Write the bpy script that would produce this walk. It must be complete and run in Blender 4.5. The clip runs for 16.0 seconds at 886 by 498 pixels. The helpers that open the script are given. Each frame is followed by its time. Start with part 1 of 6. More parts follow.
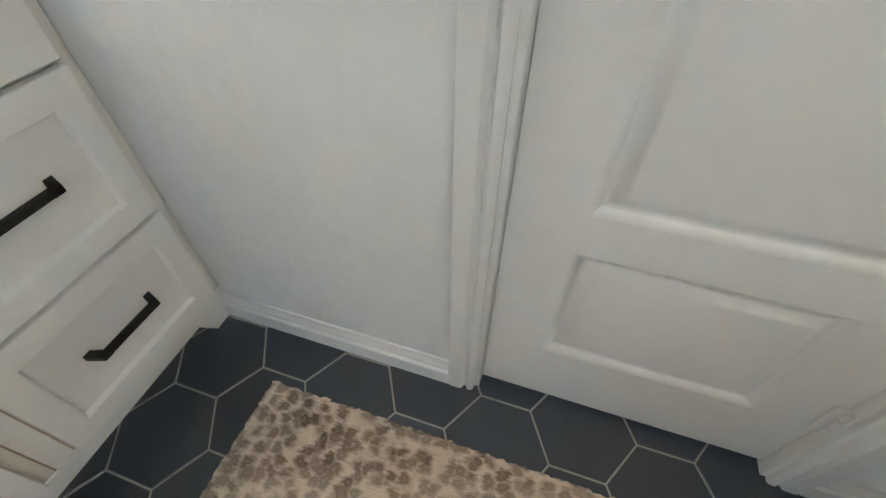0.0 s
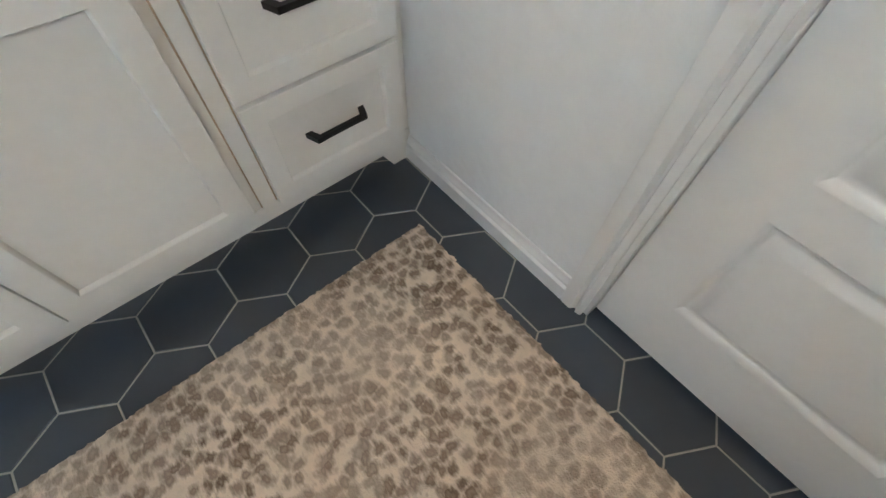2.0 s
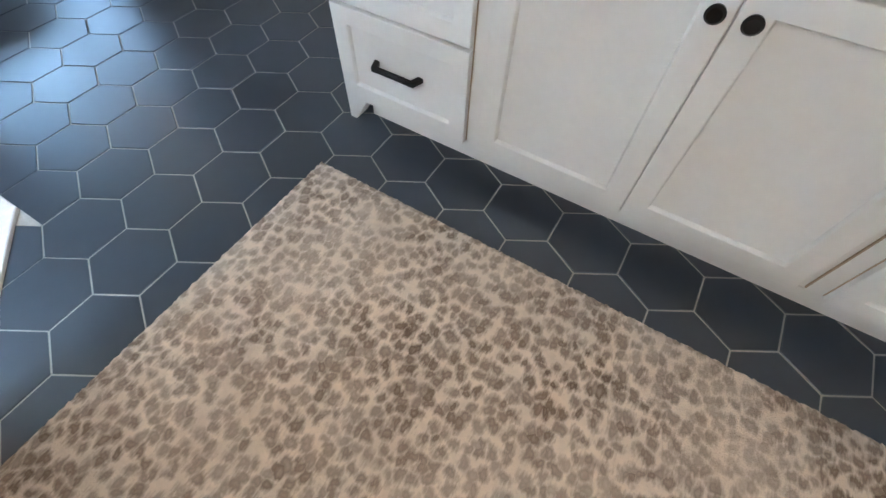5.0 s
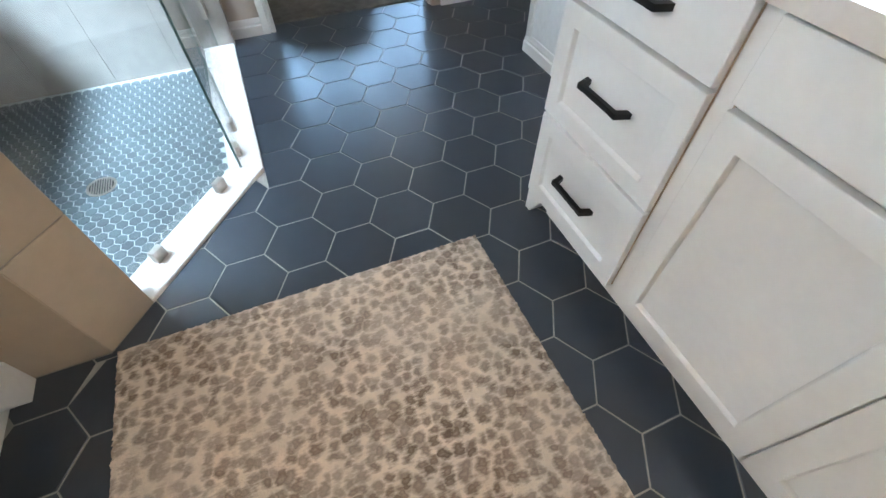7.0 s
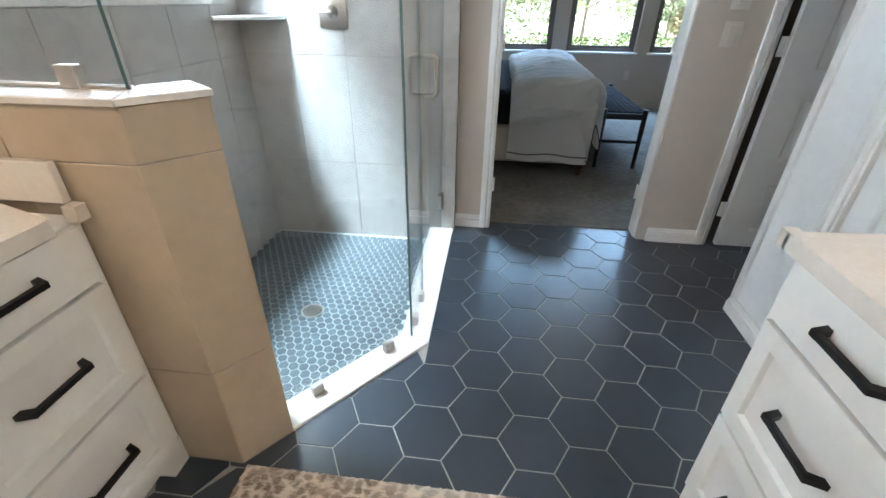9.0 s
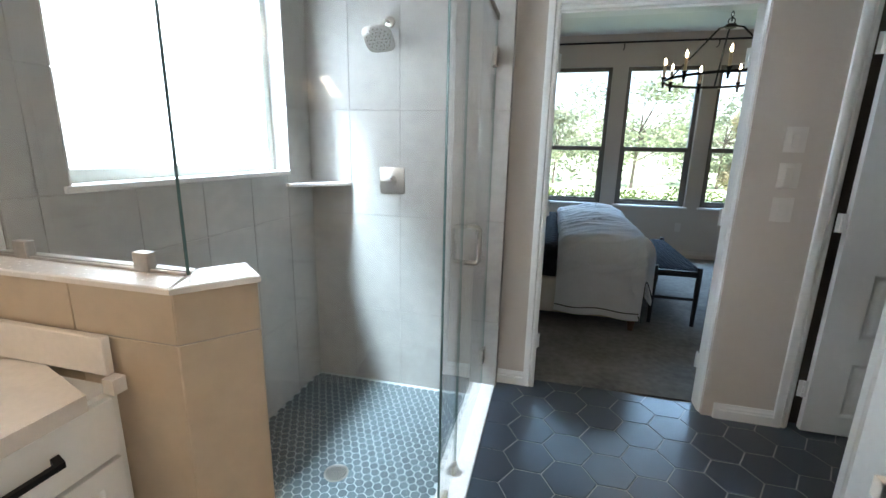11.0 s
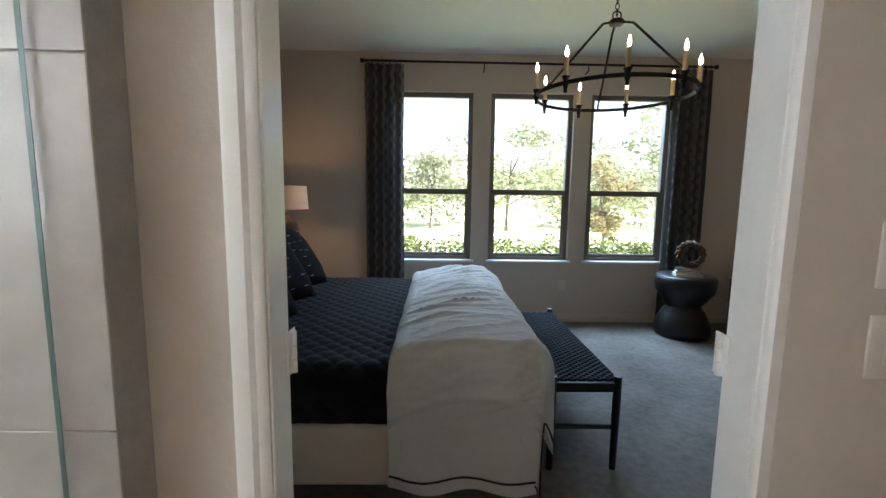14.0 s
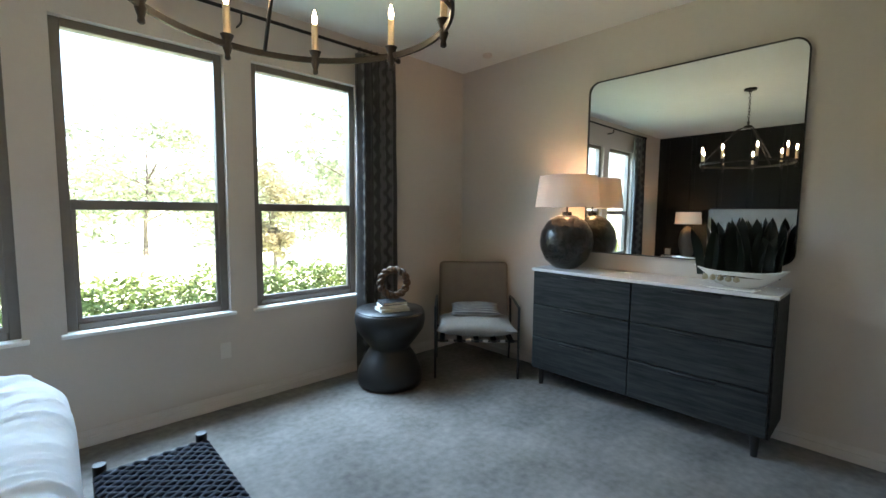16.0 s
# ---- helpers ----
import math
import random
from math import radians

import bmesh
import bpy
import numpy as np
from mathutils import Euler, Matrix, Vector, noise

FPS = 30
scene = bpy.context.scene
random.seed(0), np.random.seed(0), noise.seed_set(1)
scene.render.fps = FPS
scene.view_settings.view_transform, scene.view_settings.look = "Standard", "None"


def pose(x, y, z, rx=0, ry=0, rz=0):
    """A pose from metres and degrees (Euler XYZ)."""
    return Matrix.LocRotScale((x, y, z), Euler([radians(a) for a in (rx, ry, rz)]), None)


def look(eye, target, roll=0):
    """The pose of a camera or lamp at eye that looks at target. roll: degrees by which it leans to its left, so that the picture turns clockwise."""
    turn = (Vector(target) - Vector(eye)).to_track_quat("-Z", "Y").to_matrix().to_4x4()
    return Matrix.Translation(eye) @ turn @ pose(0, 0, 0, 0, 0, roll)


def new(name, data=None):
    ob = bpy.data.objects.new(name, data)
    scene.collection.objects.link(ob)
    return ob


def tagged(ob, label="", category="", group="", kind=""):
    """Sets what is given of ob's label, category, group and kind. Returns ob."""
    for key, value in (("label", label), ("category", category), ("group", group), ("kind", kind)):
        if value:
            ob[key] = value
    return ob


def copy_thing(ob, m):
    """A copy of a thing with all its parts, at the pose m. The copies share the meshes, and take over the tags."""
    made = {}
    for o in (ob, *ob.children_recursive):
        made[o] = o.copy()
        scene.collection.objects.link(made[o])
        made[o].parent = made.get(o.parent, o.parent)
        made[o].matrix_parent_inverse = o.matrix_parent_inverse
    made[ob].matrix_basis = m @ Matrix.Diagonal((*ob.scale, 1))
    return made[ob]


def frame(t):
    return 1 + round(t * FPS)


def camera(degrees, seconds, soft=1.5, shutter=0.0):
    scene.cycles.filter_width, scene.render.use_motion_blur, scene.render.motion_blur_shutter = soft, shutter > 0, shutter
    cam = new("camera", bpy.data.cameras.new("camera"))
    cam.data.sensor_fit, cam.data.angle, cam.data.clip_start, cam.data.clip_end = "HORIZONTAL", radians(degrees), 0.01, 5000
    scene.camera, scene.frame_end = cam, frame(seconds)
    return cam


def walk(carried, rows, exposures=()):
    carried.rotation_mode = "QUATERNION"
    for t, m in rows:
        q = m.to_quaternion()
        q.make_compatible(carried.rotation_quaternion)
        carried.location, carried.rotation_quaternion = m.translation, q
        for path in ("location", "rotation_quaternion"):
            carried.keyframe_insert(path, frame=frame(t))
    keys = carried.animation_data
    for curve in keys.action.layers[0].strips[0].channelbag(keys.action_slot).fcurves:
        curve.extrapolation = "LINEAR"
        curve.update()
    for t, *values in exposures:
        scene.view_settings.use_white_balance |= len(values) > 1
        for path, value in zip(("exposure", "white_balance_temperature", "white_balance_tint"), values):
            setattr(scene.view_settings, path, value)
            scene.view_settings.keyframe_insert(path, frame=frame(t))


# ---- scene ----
cam = camera(91.9, 16.0)
PATH = [
    (0, (-0.704, 0.46, 0.993), (-0.281, -0.82, -0.485), 0.2),
    (0.5, (-0.697, 0.487, 0.974), (-0.119, -0.609, -0.596), -0.1),
    (1, (-0.71, 0.504, 0.973), (-0.021, -0.435, -0.653), 0.1),
    (1.5, (-0.718, 0.528, 0.972), (0.031, -0.288, -0.693), 0.7),
    (2, (-0.728, 0.557, 0.978), (0.066, -0.151, -0.716), 1.7),
    (2.5, (-0.742, 0.602, 0.989), (0.11, 0.037, -0.73), 1.6),
    (3, (-0.766, 0.636, 0.997), (0.155, 0.254, -0.736), 1.1),
    (3.5, (-0.788, 0.726, 1.011), (0.189, 0.553, -0.726), 0.8),
    (4, (-0.827, 0.822, 1.023), (0.18, 0.897, -0.704), 1.8),
    (4.5, (-0.848, 0.887, 1.01), (0.161, 1.214, -0.686), 2.1),
    (5, (-0.803, 0.975, 1.007), (0.137, 1.502, -0.677), 2.3),
    (5.2, (-0.8, 1.007, 1.009), (0.113, 1.605, -0.666), 2.6),
    (7.3, (-0.607, 0.952, 1.136), (-0.221, 2.183, -0.393), -0.3),
    (7.5, (-0.604, 0.941, 1.156), (-0.279, 2.228, -0.339), -0.1),
    (8, (-0.597, 0.921, 1.184), (-0.423, 2.354, -0.201), 0.5),
    (8.5, (-0.582, 0.955, 1.233), (-0.579, 2.538, 0.01), 0.8),
    (9, (-0.564, 1.036, 1.275), (-0.756, 2.755, 0.27), 0.8),
    (9.5, (-0.563, 1.088, 1.314), (-0.893, 2.879, 0.488), 1.1),
    (10, (-0.561, 1.101, 1.357), (-0.971, 2.928, 0.656), 1.4),
    (10.2, (-0.56, 1.096, 1.376), (-0.993, 2.938, 0.729), 1.5),
    (12.3, (-0.42, 1.39, 1.405), (-0.862, 3.319, 1.117), 0.3),
    (12.5, (-0.402, 1.501, 1.402), (-0.79, 3.442, 1.122), 0.2),
    (13, (-0.364, 1.846, 1.386), (-0.605, 3.814, 1.126), 0.5),
    (13.5, (-0.36, 2.309, 1.402), (-0.445, 4.289, 1.139), 1.2),
    (14, (-0.249, 2.791, 1.4), (-0.212, 4.776, 1.155), 0.8),
    (14.5, (-0.248, 3.251, 1.425), (-0.032, 5.226, 1.196), 0.8),
    (15, (-0.188, 3.645, 1.429), (0.394, 5.549, 1.234), 0.9),
    (15.5, (-0.009, 3.984, 1.431), (0.987, 5.71, 1.261), 0.6),
    (16, (0.236, 4.241, 1.421), (1.607, 5.687, 1.254), 0.5),
]
EXPO = [(0.0, 2.28, 5900, 8), (5.0, 2.6, 5800, 13), (9.0, 2.6, 6150, 12), (12.5, 2.1, 6350, 12), (13.0, 2.12, 6600, 14), (14.0, 2.28, 7000, 17), (14.5, 2.5, 6200, 13), (15.0, 2.68, 6050, 12), (15.5, 2.82, 6250, 12), (16.0, 2.97, 6950, 14)]
walk(cam, [(t, look(eye, target, roll)) for t, eye, target, roll in PATH], EXPO)

# ---- daylight ----
world = bpy.data.worlds.new("sky")
scene.world = world
world.use_nodes = True
wn = world.node_tree.nodes
sky = wn.new("ShaderNodeTexSky")
sky.sky_type, sky.sun_disc = "NISHITA", False
sky.sun_elevation, sky.sun_rotation = radians(52), radians(154)
world.node_tree.links.new(sky.outputs[0], wn["Background"].inputs[0])
wn["Background"].inputs[1].default_value = 0.15
sun = new("sun", bpy.data.lights.new("sun", "SUN"))
sun.data.energy, sun.data.angle, sun.data.color = 5.0, radians(0.5), (1.0, 0.95, 0.88)
DAY = new("window_daylight", bpy.data.lights.new("window_daylight", "AREA"))
DAY.data.shape, DAY.data.size, DAY.data.size_y = "RECTANGLE", 3.2, 1.6
DAY.data.energy, DAY.data.color = 135, (0.46, 0.72, 1.0)
DAY.matrix_world = look((0.8, 8.75, 3.48), (0.8, 5.6, 0.7))
BEAM = new("shower_window_daylight", bpy.data.lights.new("shower_window_daylight", "AREA"))
BEAM.data.shape, BEAM.data.size, BEAM.data.spread = "DISK", 0.42, radians(75)
BEAM.data.energy, BEAM.data.color = 28.0, (0.68, 0.89, 1.0)
BEAM.matrix_world = look((-2.62, 2.5, 3.15), (-1.3, 3.46, 0.4))
for lamp_x, lean in ((0.50, -0.35), (-1.83, 0.35)):
    VAN = new("vanity_lamp", bpy.data.lights.new("vanity_lamp", "AREA"))
    VAN.data.shape, VAN.data.size, VAN.data.size_y = "RECTANGLE", 0.12, 0.72
    VAN.data.energy, VAN.data.color = 1.75, (1.0, 0.81, 0.59)
    VAN.matrix_world = look((lamp_x, 0.92, 2.03), (lamp_x + lean, 0.92, 1.0))
sun.matrix_world = look((3.2, -6.6, 9.5), (0, 0, 0))


# ---- materials ----
def mat(name, color, rough=0.5, metal=0.0, var=0.12, scale=6.0, bump=0.0, bscale=120.0, spec=0.5, random_tint=0.0, sheen=0.0, second=None, rvar=0.07):
    """Principled surface with broad and fine variation in world size."""
    m = bpy.data.materials.new(name)
    m.use_nodes = True
    nt = m.node_tree
    N, L = nt.nodes, nt.links
    p = N["Principled BSDF"]
    p.inputs["Roughness"].default_value = rough
    p.inputs["Metallic"].default_value = metal
    p.inputs["Specular IOR Level"].default_value = spec
    if sheen:
        p.inputs["Sheen Weight"].default_value = sheen
    geo = N.new("ShaderNodeNewGeometry")
    big = N.new("ShaderNodeTexNoise")
    big.inputs["Scale"].default_value, big.inputs["Detail"].default_value = scale, 4
    L.new(geo.outputs["Position"], big.inputs["Vector"])
    fine = N.new("ShaderNodeTexNoise")
    fine.inputs["Scale"].default_value, fine.inputs["Detail"].default_value = scale * 9, 3
    L.new(geo.outputs["Position"], fine.inputs["Vector"])
    add = N.new("ShaderNodeMath")
    add.operation = "MULTIPLY_ADD"
    L.new(fine.outputs[0], add.inputs[0])
    add.inputs[1].default_value = 0.4
    half = N.new("ShaderNodeMath")
    half.operation = "MULTIPLY"
    half.inputs[1].default_value = 0.6
    L.new(big.outputs[0], half.inputs[0])
    L.new(half.outputs[0], add.inputs[2])
    ramp = N.new("ShaderNodeValToRGB")
    lo, hi = [c * (1 - var) for c in color], [min(1, c * (1 + var)) for c in color]
    if second:
        hi = second
    ramp.color_ramp.elements[0].position, ramp.color_ramp.elements[1].position = 0.32, 0.68
    ramp.color_ramp.elements[0].color, ramp.color_ramp.elements[1].color = (*lo, 1), (*hi, 1)
    L.new(add.outputs[0], ramp.inputs[0])
    out = ramp.outputs[0]
    if random_tint:
        info = N.new("ShaderNodeObjectInfo")
        mr = N.new("ShaderNodeMapRange")
        mr.inputs[3].default_value, mr.inputs[4].default_value = 1 - random_tint, 1 + random_tint
        L.new(info.outputs["Random"], mr.inputs[0])
        mul = N.new("ShaderNodeVectorMath")
        mul.operation = "SCALE"
        L.new(out, mul.inputs[0])
        L.new(mr.outputs[0], mul.inputs["Scale"])
        out = mul.outputs[0]
    L.new(out, p.inputs["Base Color"])
    rr = N.new("ShaderNodeMapRange")
    rr.inputs[3].default_value, rr.inputs[4].default_value = max(0.02, rough - rvar), min(1, rough + rvar)
    L.new(fine.outputs[0], rr.inputs[0])
    L.new(rr.outputs[0], p.inputs["Roughness"])
    if bump:
        bt = N.new("ShaderNodeTexNoise")
        bt.inputs["Scale"].default_value, bt.inputs["Detail"].default_value = bscale, 3
        L.new(geo.outputs["Position"], bt.inputs["Vector"])
        b = N.new("ShaderNodeBump")
        b.inputs["Strength"].default_value, b.inputs["Distance"].default_value = bump, 0.004
        L.new(bt.outputs[0], b.inputs["Height"])
        L.new(b.outputs[0], p.inputs["Normal"])
    return m


def glow(name, color, strength):
    m = bpy.data.materials.new(name)
    m.use_nodes = True
    p = m.node_tree.nodes["Principled BSDF"]
    p.inputs["Base Color"].default_value = (*color, 1)
    p.inputs["Emission Color"].default_value = (*color, 1)
    p.inputs["Emission Strength"].default_value = strength
    return m


def clear_glass(name, tint, rough=0.0):
    m = bpy.data.materials.new(name)
    m.use_nodes = True
    nt = m.node_tree
    nt.nodes.remove(nt.nodes["Principled BSDF"])
    tr, gl, mx, lw, pw, ma = (nt.nodes.new(k) for k in ("ShaderNodeBsdfTransparent", "ShaderNodeBsdfGlossy", "ShaderNodeMixShader", "ShaderNodeLayerWeight", "ShaderNodeMath", "ShaderNodeMath"))
    tr.inputs[0].default_value = (*tint, 1)
    gl.inputs["Roughness"].default_value = rough
    lw.inputs[0].default_value = 0.5
    pw.operation, ma.operation = "POWER", "MULTIPLY_ADD"
    pw.inputs[1].default_value = 4.0
    ma.inputs[1].default_value, ma.inputs[2].default_value = 0.85, 0.035
    nt.links.new(lw.outputs["Facing"], pw.inputs[0])
    nt.links.new(pw.outputs[0], ma.inputs[0])
    nt.links.new(ma.outputs[0], mx.inputs[0])
    nt.links.new(tr.outputs[0], mx.inputs[1])
    nt.links.new(gl.outputs[0], mx.inputs[2])
    nt.links.new(mx.outputs[0], nt.nodes["Material Output"].inputs[0])
    return m


def frosted_glass(name):
    m = bpy.data.materials.new(name)
    m.use_nodes = True
    nt = m.node_tree
    nt.nodes.remove(nt.nodes["Principled BSDF"])
    tr, tl, mx = (nt.nodes.new(k) for k in ("ShaderNodeBsdfTransparent", "ShaderNodeBsdfTranslucent", "ShaderNodeMixShader"))
    mx.inputs[0].default_value = 0.3
    nt.links.new(tr.outputs[0], mx.inputs[1])
    nt.links.new(tl.outputs[0], mx.inputs[2])
    nt.links.new(mx.outputs[0], nt.nodes["Material Output"].inputs[0])
    return m


def rug_material():
    m = mat("leopard_pile", (0.68, 0.57, 0.46), 0.95, var=0.16, scale=5, bump=0.9, bscale=260, spec=0.1)
    nt = m.node_tree
    N, L = nt.nodes, nt.links
    p = N["Principled BSDF"]
    base = p.inputs["Base Color"].links[0].from_socket
    geo = N.new("ShaderNodeNewGeometry")
    warp = N.new("ShaderNodeTexNoise")
    warp.inputs["Scale"].default_value = 26
    L.new(geo.outputs["Position"], warp.inputs["Vector"])
    mixv = N.new("ShaderNodeMix")
    mixv.data_type = "RGBA"
    mixv.blend_type = "LINEAR_LIGHT"
    mixv.inputs[0].default_value = 0.018
    L.new(geo.outputs["Position"], mixv.inputs[6])
    L.new(warp.outputs["Color"], mixv.inputs[7])
    sq = N.new("ShaderNodeMapping")
    sq.inputs["Scale"].default_value = (1, 1, 0)
    L.new(mixv.outputs[2], sq.inputs[0])
    vor = N.new("ShaderNodeTexVoronoi")
    vor.voronoi_dimensions = "2D"
    vor.inputs["Scale"].default_value = 33
    vor.inputs["Randomness"].default_value = 0.85
    L.new(sq.outputs[0], vor.inputs["Vector"])
    worn = N.new("ShaderNodeTexNoise")
    worn.inputs["Scale"].default_value = 3.0
    L.new(geo.outputs["Position"], worn.inputs["Vector"])
    fibre = N.new("ShaderNodeTexNoise")
    fibre.inputs["Scale"].default_value, fibre.inputs["Detail"].default_value = 120, 4
    lay = N.new("ShaderNodeMapping")
    lay.inputs["Scale"].default_value = (0.45, 1.5, 1.0)
    L.new(geo.outputs["Position"], lay.inputs[0])
    L.new(lay.outputs[0], fibre.inputs["Vector"])
    s1 = N.new("ShaderNodeMath")
    s1.operation = "MULTIPLY_ADD"
    L.new(fibre.outputs[0], s1.inputs[0])
    s1.inputs[1].default_value = 0.85
    blot = N.new("ShaderNodeTexNoise")
    blot.inputs["Scale"].default_value, blot.inputs["Detail"].default_value = 11, 2
    L.new(geo.outputs["Position"], blot.inputs["Vector"])
    s0 = N.new("ShaderNodeMath")
    s0.operation = "MULTIPLY_ADD"
    L.new(blot.outputs[0], s0.inputs[0])
    s0.inputs[1].default_value = -0.55
    L.new(vor.outputs["Distance"], s0.inputs[2])
    L.new(s0.outputs[0], s1.inputs[2])
    edge = N.new("ShaderNodeValToRGB")
    edge.color_ramp.elements[0].position, edge.color_ramp.elements[1].position = 0.38, 0.82
    edge.color_ramp.elements[0].color, edge.color_ramp.elements[1].color = (1, 1, 1, 1), (0, 0, 0, 1)
    core = edge.color_ramp.elements.new(0.02)
    core.color = (0.70, 0.70, 0.70, 1)
    L.new(s1.outputs[0], edge.inputs[0])
    st = N.new("ShaderNodeMapRange")
    st.inputs[1].default_value, st.inputs[2].default_value = 0.35, 0.62
    st.inputs[3].default_value, st.inputs[4].default_value = 0.55, 0.95
    L.new(worn.outputs[0], st.inputs[0])
    fac = N.new("ShaderNodeMath")
    fac.operation = "MULTIPLY"
    L.new(edge.outputs[0], fac.inputs[0])
    L.new(st.outputs[0], fac.inputs[1])
    spot = N.new("ShaderNodeMapRange")
    spot.inputs[1].default_value, spot.inputs[2].default_value = 0.2, 0.75
    spot.inputs[3].default_value, spot.inputs[4].default_value = 0.78, 1.05
    L.new(vor.outputs["Color"], spot.inputs[0])
    each = N.new("ShaderNodeMath")
    each.operation = "MULTIPLY"
    each.use_clamp = True
    L.new(fac.outputs[0], each.inputs[0])
    L.new(spot.outputs[0], each.inputs[1])
    fac = each
    mx = N.new("ShaderNodeMix")
    mx.data_type = "RGBA"
    L.new(fac.outputs[0], mx.inputs[0])
    L.new(base, mx.inputs[6])
    mx.inputs[7].default_value = (0.155, 0.108, 0.078, 1)
    L.new(mx.outputs[2], p.inputs["Base Color"])
    return m


def banded(m, axis, per_metre, dark, amount=0.6, warp=0.0):
    """Lays a second colour over a material in soft uneven bands across one axis."""
    nt = m.node_tree
    N, L = nt.nodes, nt.links
    p = N["Principled BSDF"]
    base = p.inputs["Base Color"].links[0].from_socket
    geo = N.new("ShaderNodeNewGeometry")
    wv = N.new("ShaderNodeTexWave")
    wv.bands_direction = axis
    wv.inputs["Scale"].default_value = per_metre / 3.18
    wv.inputs["Distortion"].default_value = warp
    wv.inputs["Detail"].default_value = 3
    wv.inputs["Detail Scale"].default_value = 1.5
    L.new(geo.outputs["Position"], wv.inputs["Vector"])
    k = N.new("ShaderNodeMath")
    k.operation = "MULTIPLY"
    k.inputs[1].default_value = amount
    L.new(wv.outputs["Fac"], k.inputs[0])
    mx = N.new("ShaderNodeMix")
    mx.data_type = "RGBA"
    L.new(k.outputs[0], mx.inputs[0])
    L.new(base, mx.inputs[6])
    mx.inputs[7].default_value = (*dark, 1)
    L.new(mx.outputs[2], p.inputs["Base Color"])
    return m


PAINT = mat("greige_wall_paint", (0.55, 0.492, 0.44), 0.75, var=0.03, scale=2.5, bump=0.25, bscale=70)
BATHPAINT = mat("white_wall_paint", (0.80, 0.805, 0.80), 0.55, var=0.04, scale=2.5, bump=1.0, bscale=32)
CEILPAINT = mat("ceiling_paint", (0.74, 0.74, 0.72), 0.85, var=0.03, scale=2.5, bump=0.3, bscale=80)
TRIM = mat("white_trim_paint", (0.78, 0.775, 0.76), 0.35, var=0.03, scale=4, bump=0.04, bscale=40)
CAB = mat("white_cabinet_paint", (0.80, 0.79, 0.76), 0.38, var=0.03, scale=5, bump=0.04, bscale=60)
RAWEDGE = mat("unpainted_cabinet_edge", (0.44, 0.34, 0.24), 0.6, var=0.15, scale=20)
QUARTZ = mat("veined_white_quartz", (0.72, 0.66, 0.60), 0.18, var=0.06, scale=7)
BLACK = mat("matte_black_metal", (0.012, 0.012, 0.013), 0.38, metal=0.3, var=0.2, scale=30)
IRON = mat("dark_bronze_iron", (0.018, 0.016, 0.015), 0.45, metal=0.6, var=0.25, scale=20, bump=0.1, bscale=90)
NICKEL = mat("brushed_nickel", (0.48, 0.435, 0.39), 0.36, metal=1.0, var=0.08, scale=60)
HEXTILE = mat("slate_blue_porcelain", (0.033, 0.044, 0.060), 0.295, var=0.12, scale=1.6, bump=0.02, bscale=9, spec=0.8, random_tint=0.12, rvar=0.012)
GROUT = mat("light_grey_grout", (0.40, 0.375, 0.335), 0.9, var=0.15, scale=18, bump=0.3, bscale=220)
MOSAIC = mat("grey_green_mosaic", (0.078, 0.098, 0.107), 0.42, var=0.2, scale=14, random_tint=0.14)
WALLTILE = mat("concrete_look_wall_tile", (0.375, 0.35, 0.325), 0.34, var=0.16, scale=2.2, bump=0.05, bscale=25, random_tint=0.05)
# Wall tile with the warm lamp light mixed into its beige.
HALFTILE = mat("warm_lit_beige_tile", (0.50, 0.405, 0.30), 0.36, var=0.10, scale=2.2, bump=0.05, bscale=25, random_tint=0.04)
TILEGROUT = mat("grey_tile_grout", (0.33, 0.305, 0.28), 0.9, var=0.1, scale=20)
CAPSTONE = mat("white_marble_threshold", (0.74, 0.70, 0.67), 0.25, var=0.06, scale=8)
RUG = rug_material()
GLASS = clear_glass("clear_shower_glass", (0.985, 0.995, 0.992))
PANE = clear_glass("window_glass", (0.97, 0.985, 0.98))
FROST = frosted_glass("frosted_window_glass")
DAYCARD = glow("overcast_brightness", (0.88, 0.95, 1.0), 0.6)
GLASSEDGE = mat("green_glass_edge", (0.13, 0.20, 0.19), 0.15, var=0.1, scale=10)
CARPET = mat("grey_carpet", (0.195, 0.187, 0.175), 0.98, var=0.34, scale=2.4, bump=1.0, bscale=330, spec=0.05)
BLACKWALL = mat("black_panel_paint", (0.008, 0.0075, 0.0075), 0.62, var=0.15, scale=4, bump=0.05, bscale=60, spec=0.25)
# Dark brown that paints the shade seen in the closet door's gap.
CLOSETDARK = mat("closet_gap_shade", (0.085, 0.068, 0.056), 0.8, var=0.1, scale=3)
LINEN = mat("pale_grey_linen", (0.31, 0.31, 0.305), 0.95, var=0.08, scale=8, bump=0.5, bscale=420, spec=0.1)
SHEET = mat("white_cotton", (0.88, 0.88, 0.88), 0.9, var=0.03, scale=6, bump=0.25, bscale=300, spec=0.1)
CREAM = mat("cream_linen", (0.55, 0.49, 0.42), 0.95, var=0.06, scale=8, bump=0.4, bscale=350, spec=0.1)
QUILT = mat("charcoal_quilted_cotton", (0.013, 0.016, 0.023), 0.8, var=0.2, scale=10, bump=0.4, bscale=260, spec=0.2, sheen=0.1)
DARKFAB = mat("black_woven_fabric", (0.0085, 0.0085, 0.010), 0.95, var=0.2, scale=14, bump=0.6, bscale=300, spec=0.1)
CORD = mat("navy_woven_cord", (0.020, 0.026, 0.042), 0.75, var=0.3, scale=30, bump=0.3, bscale=300, spec=0.25)
EBONY = mat("ebonised_wood", (0.008, 0.0075, 0.007), 0.42, var=0.25, scale=9, bump=0.06, bscale=50)
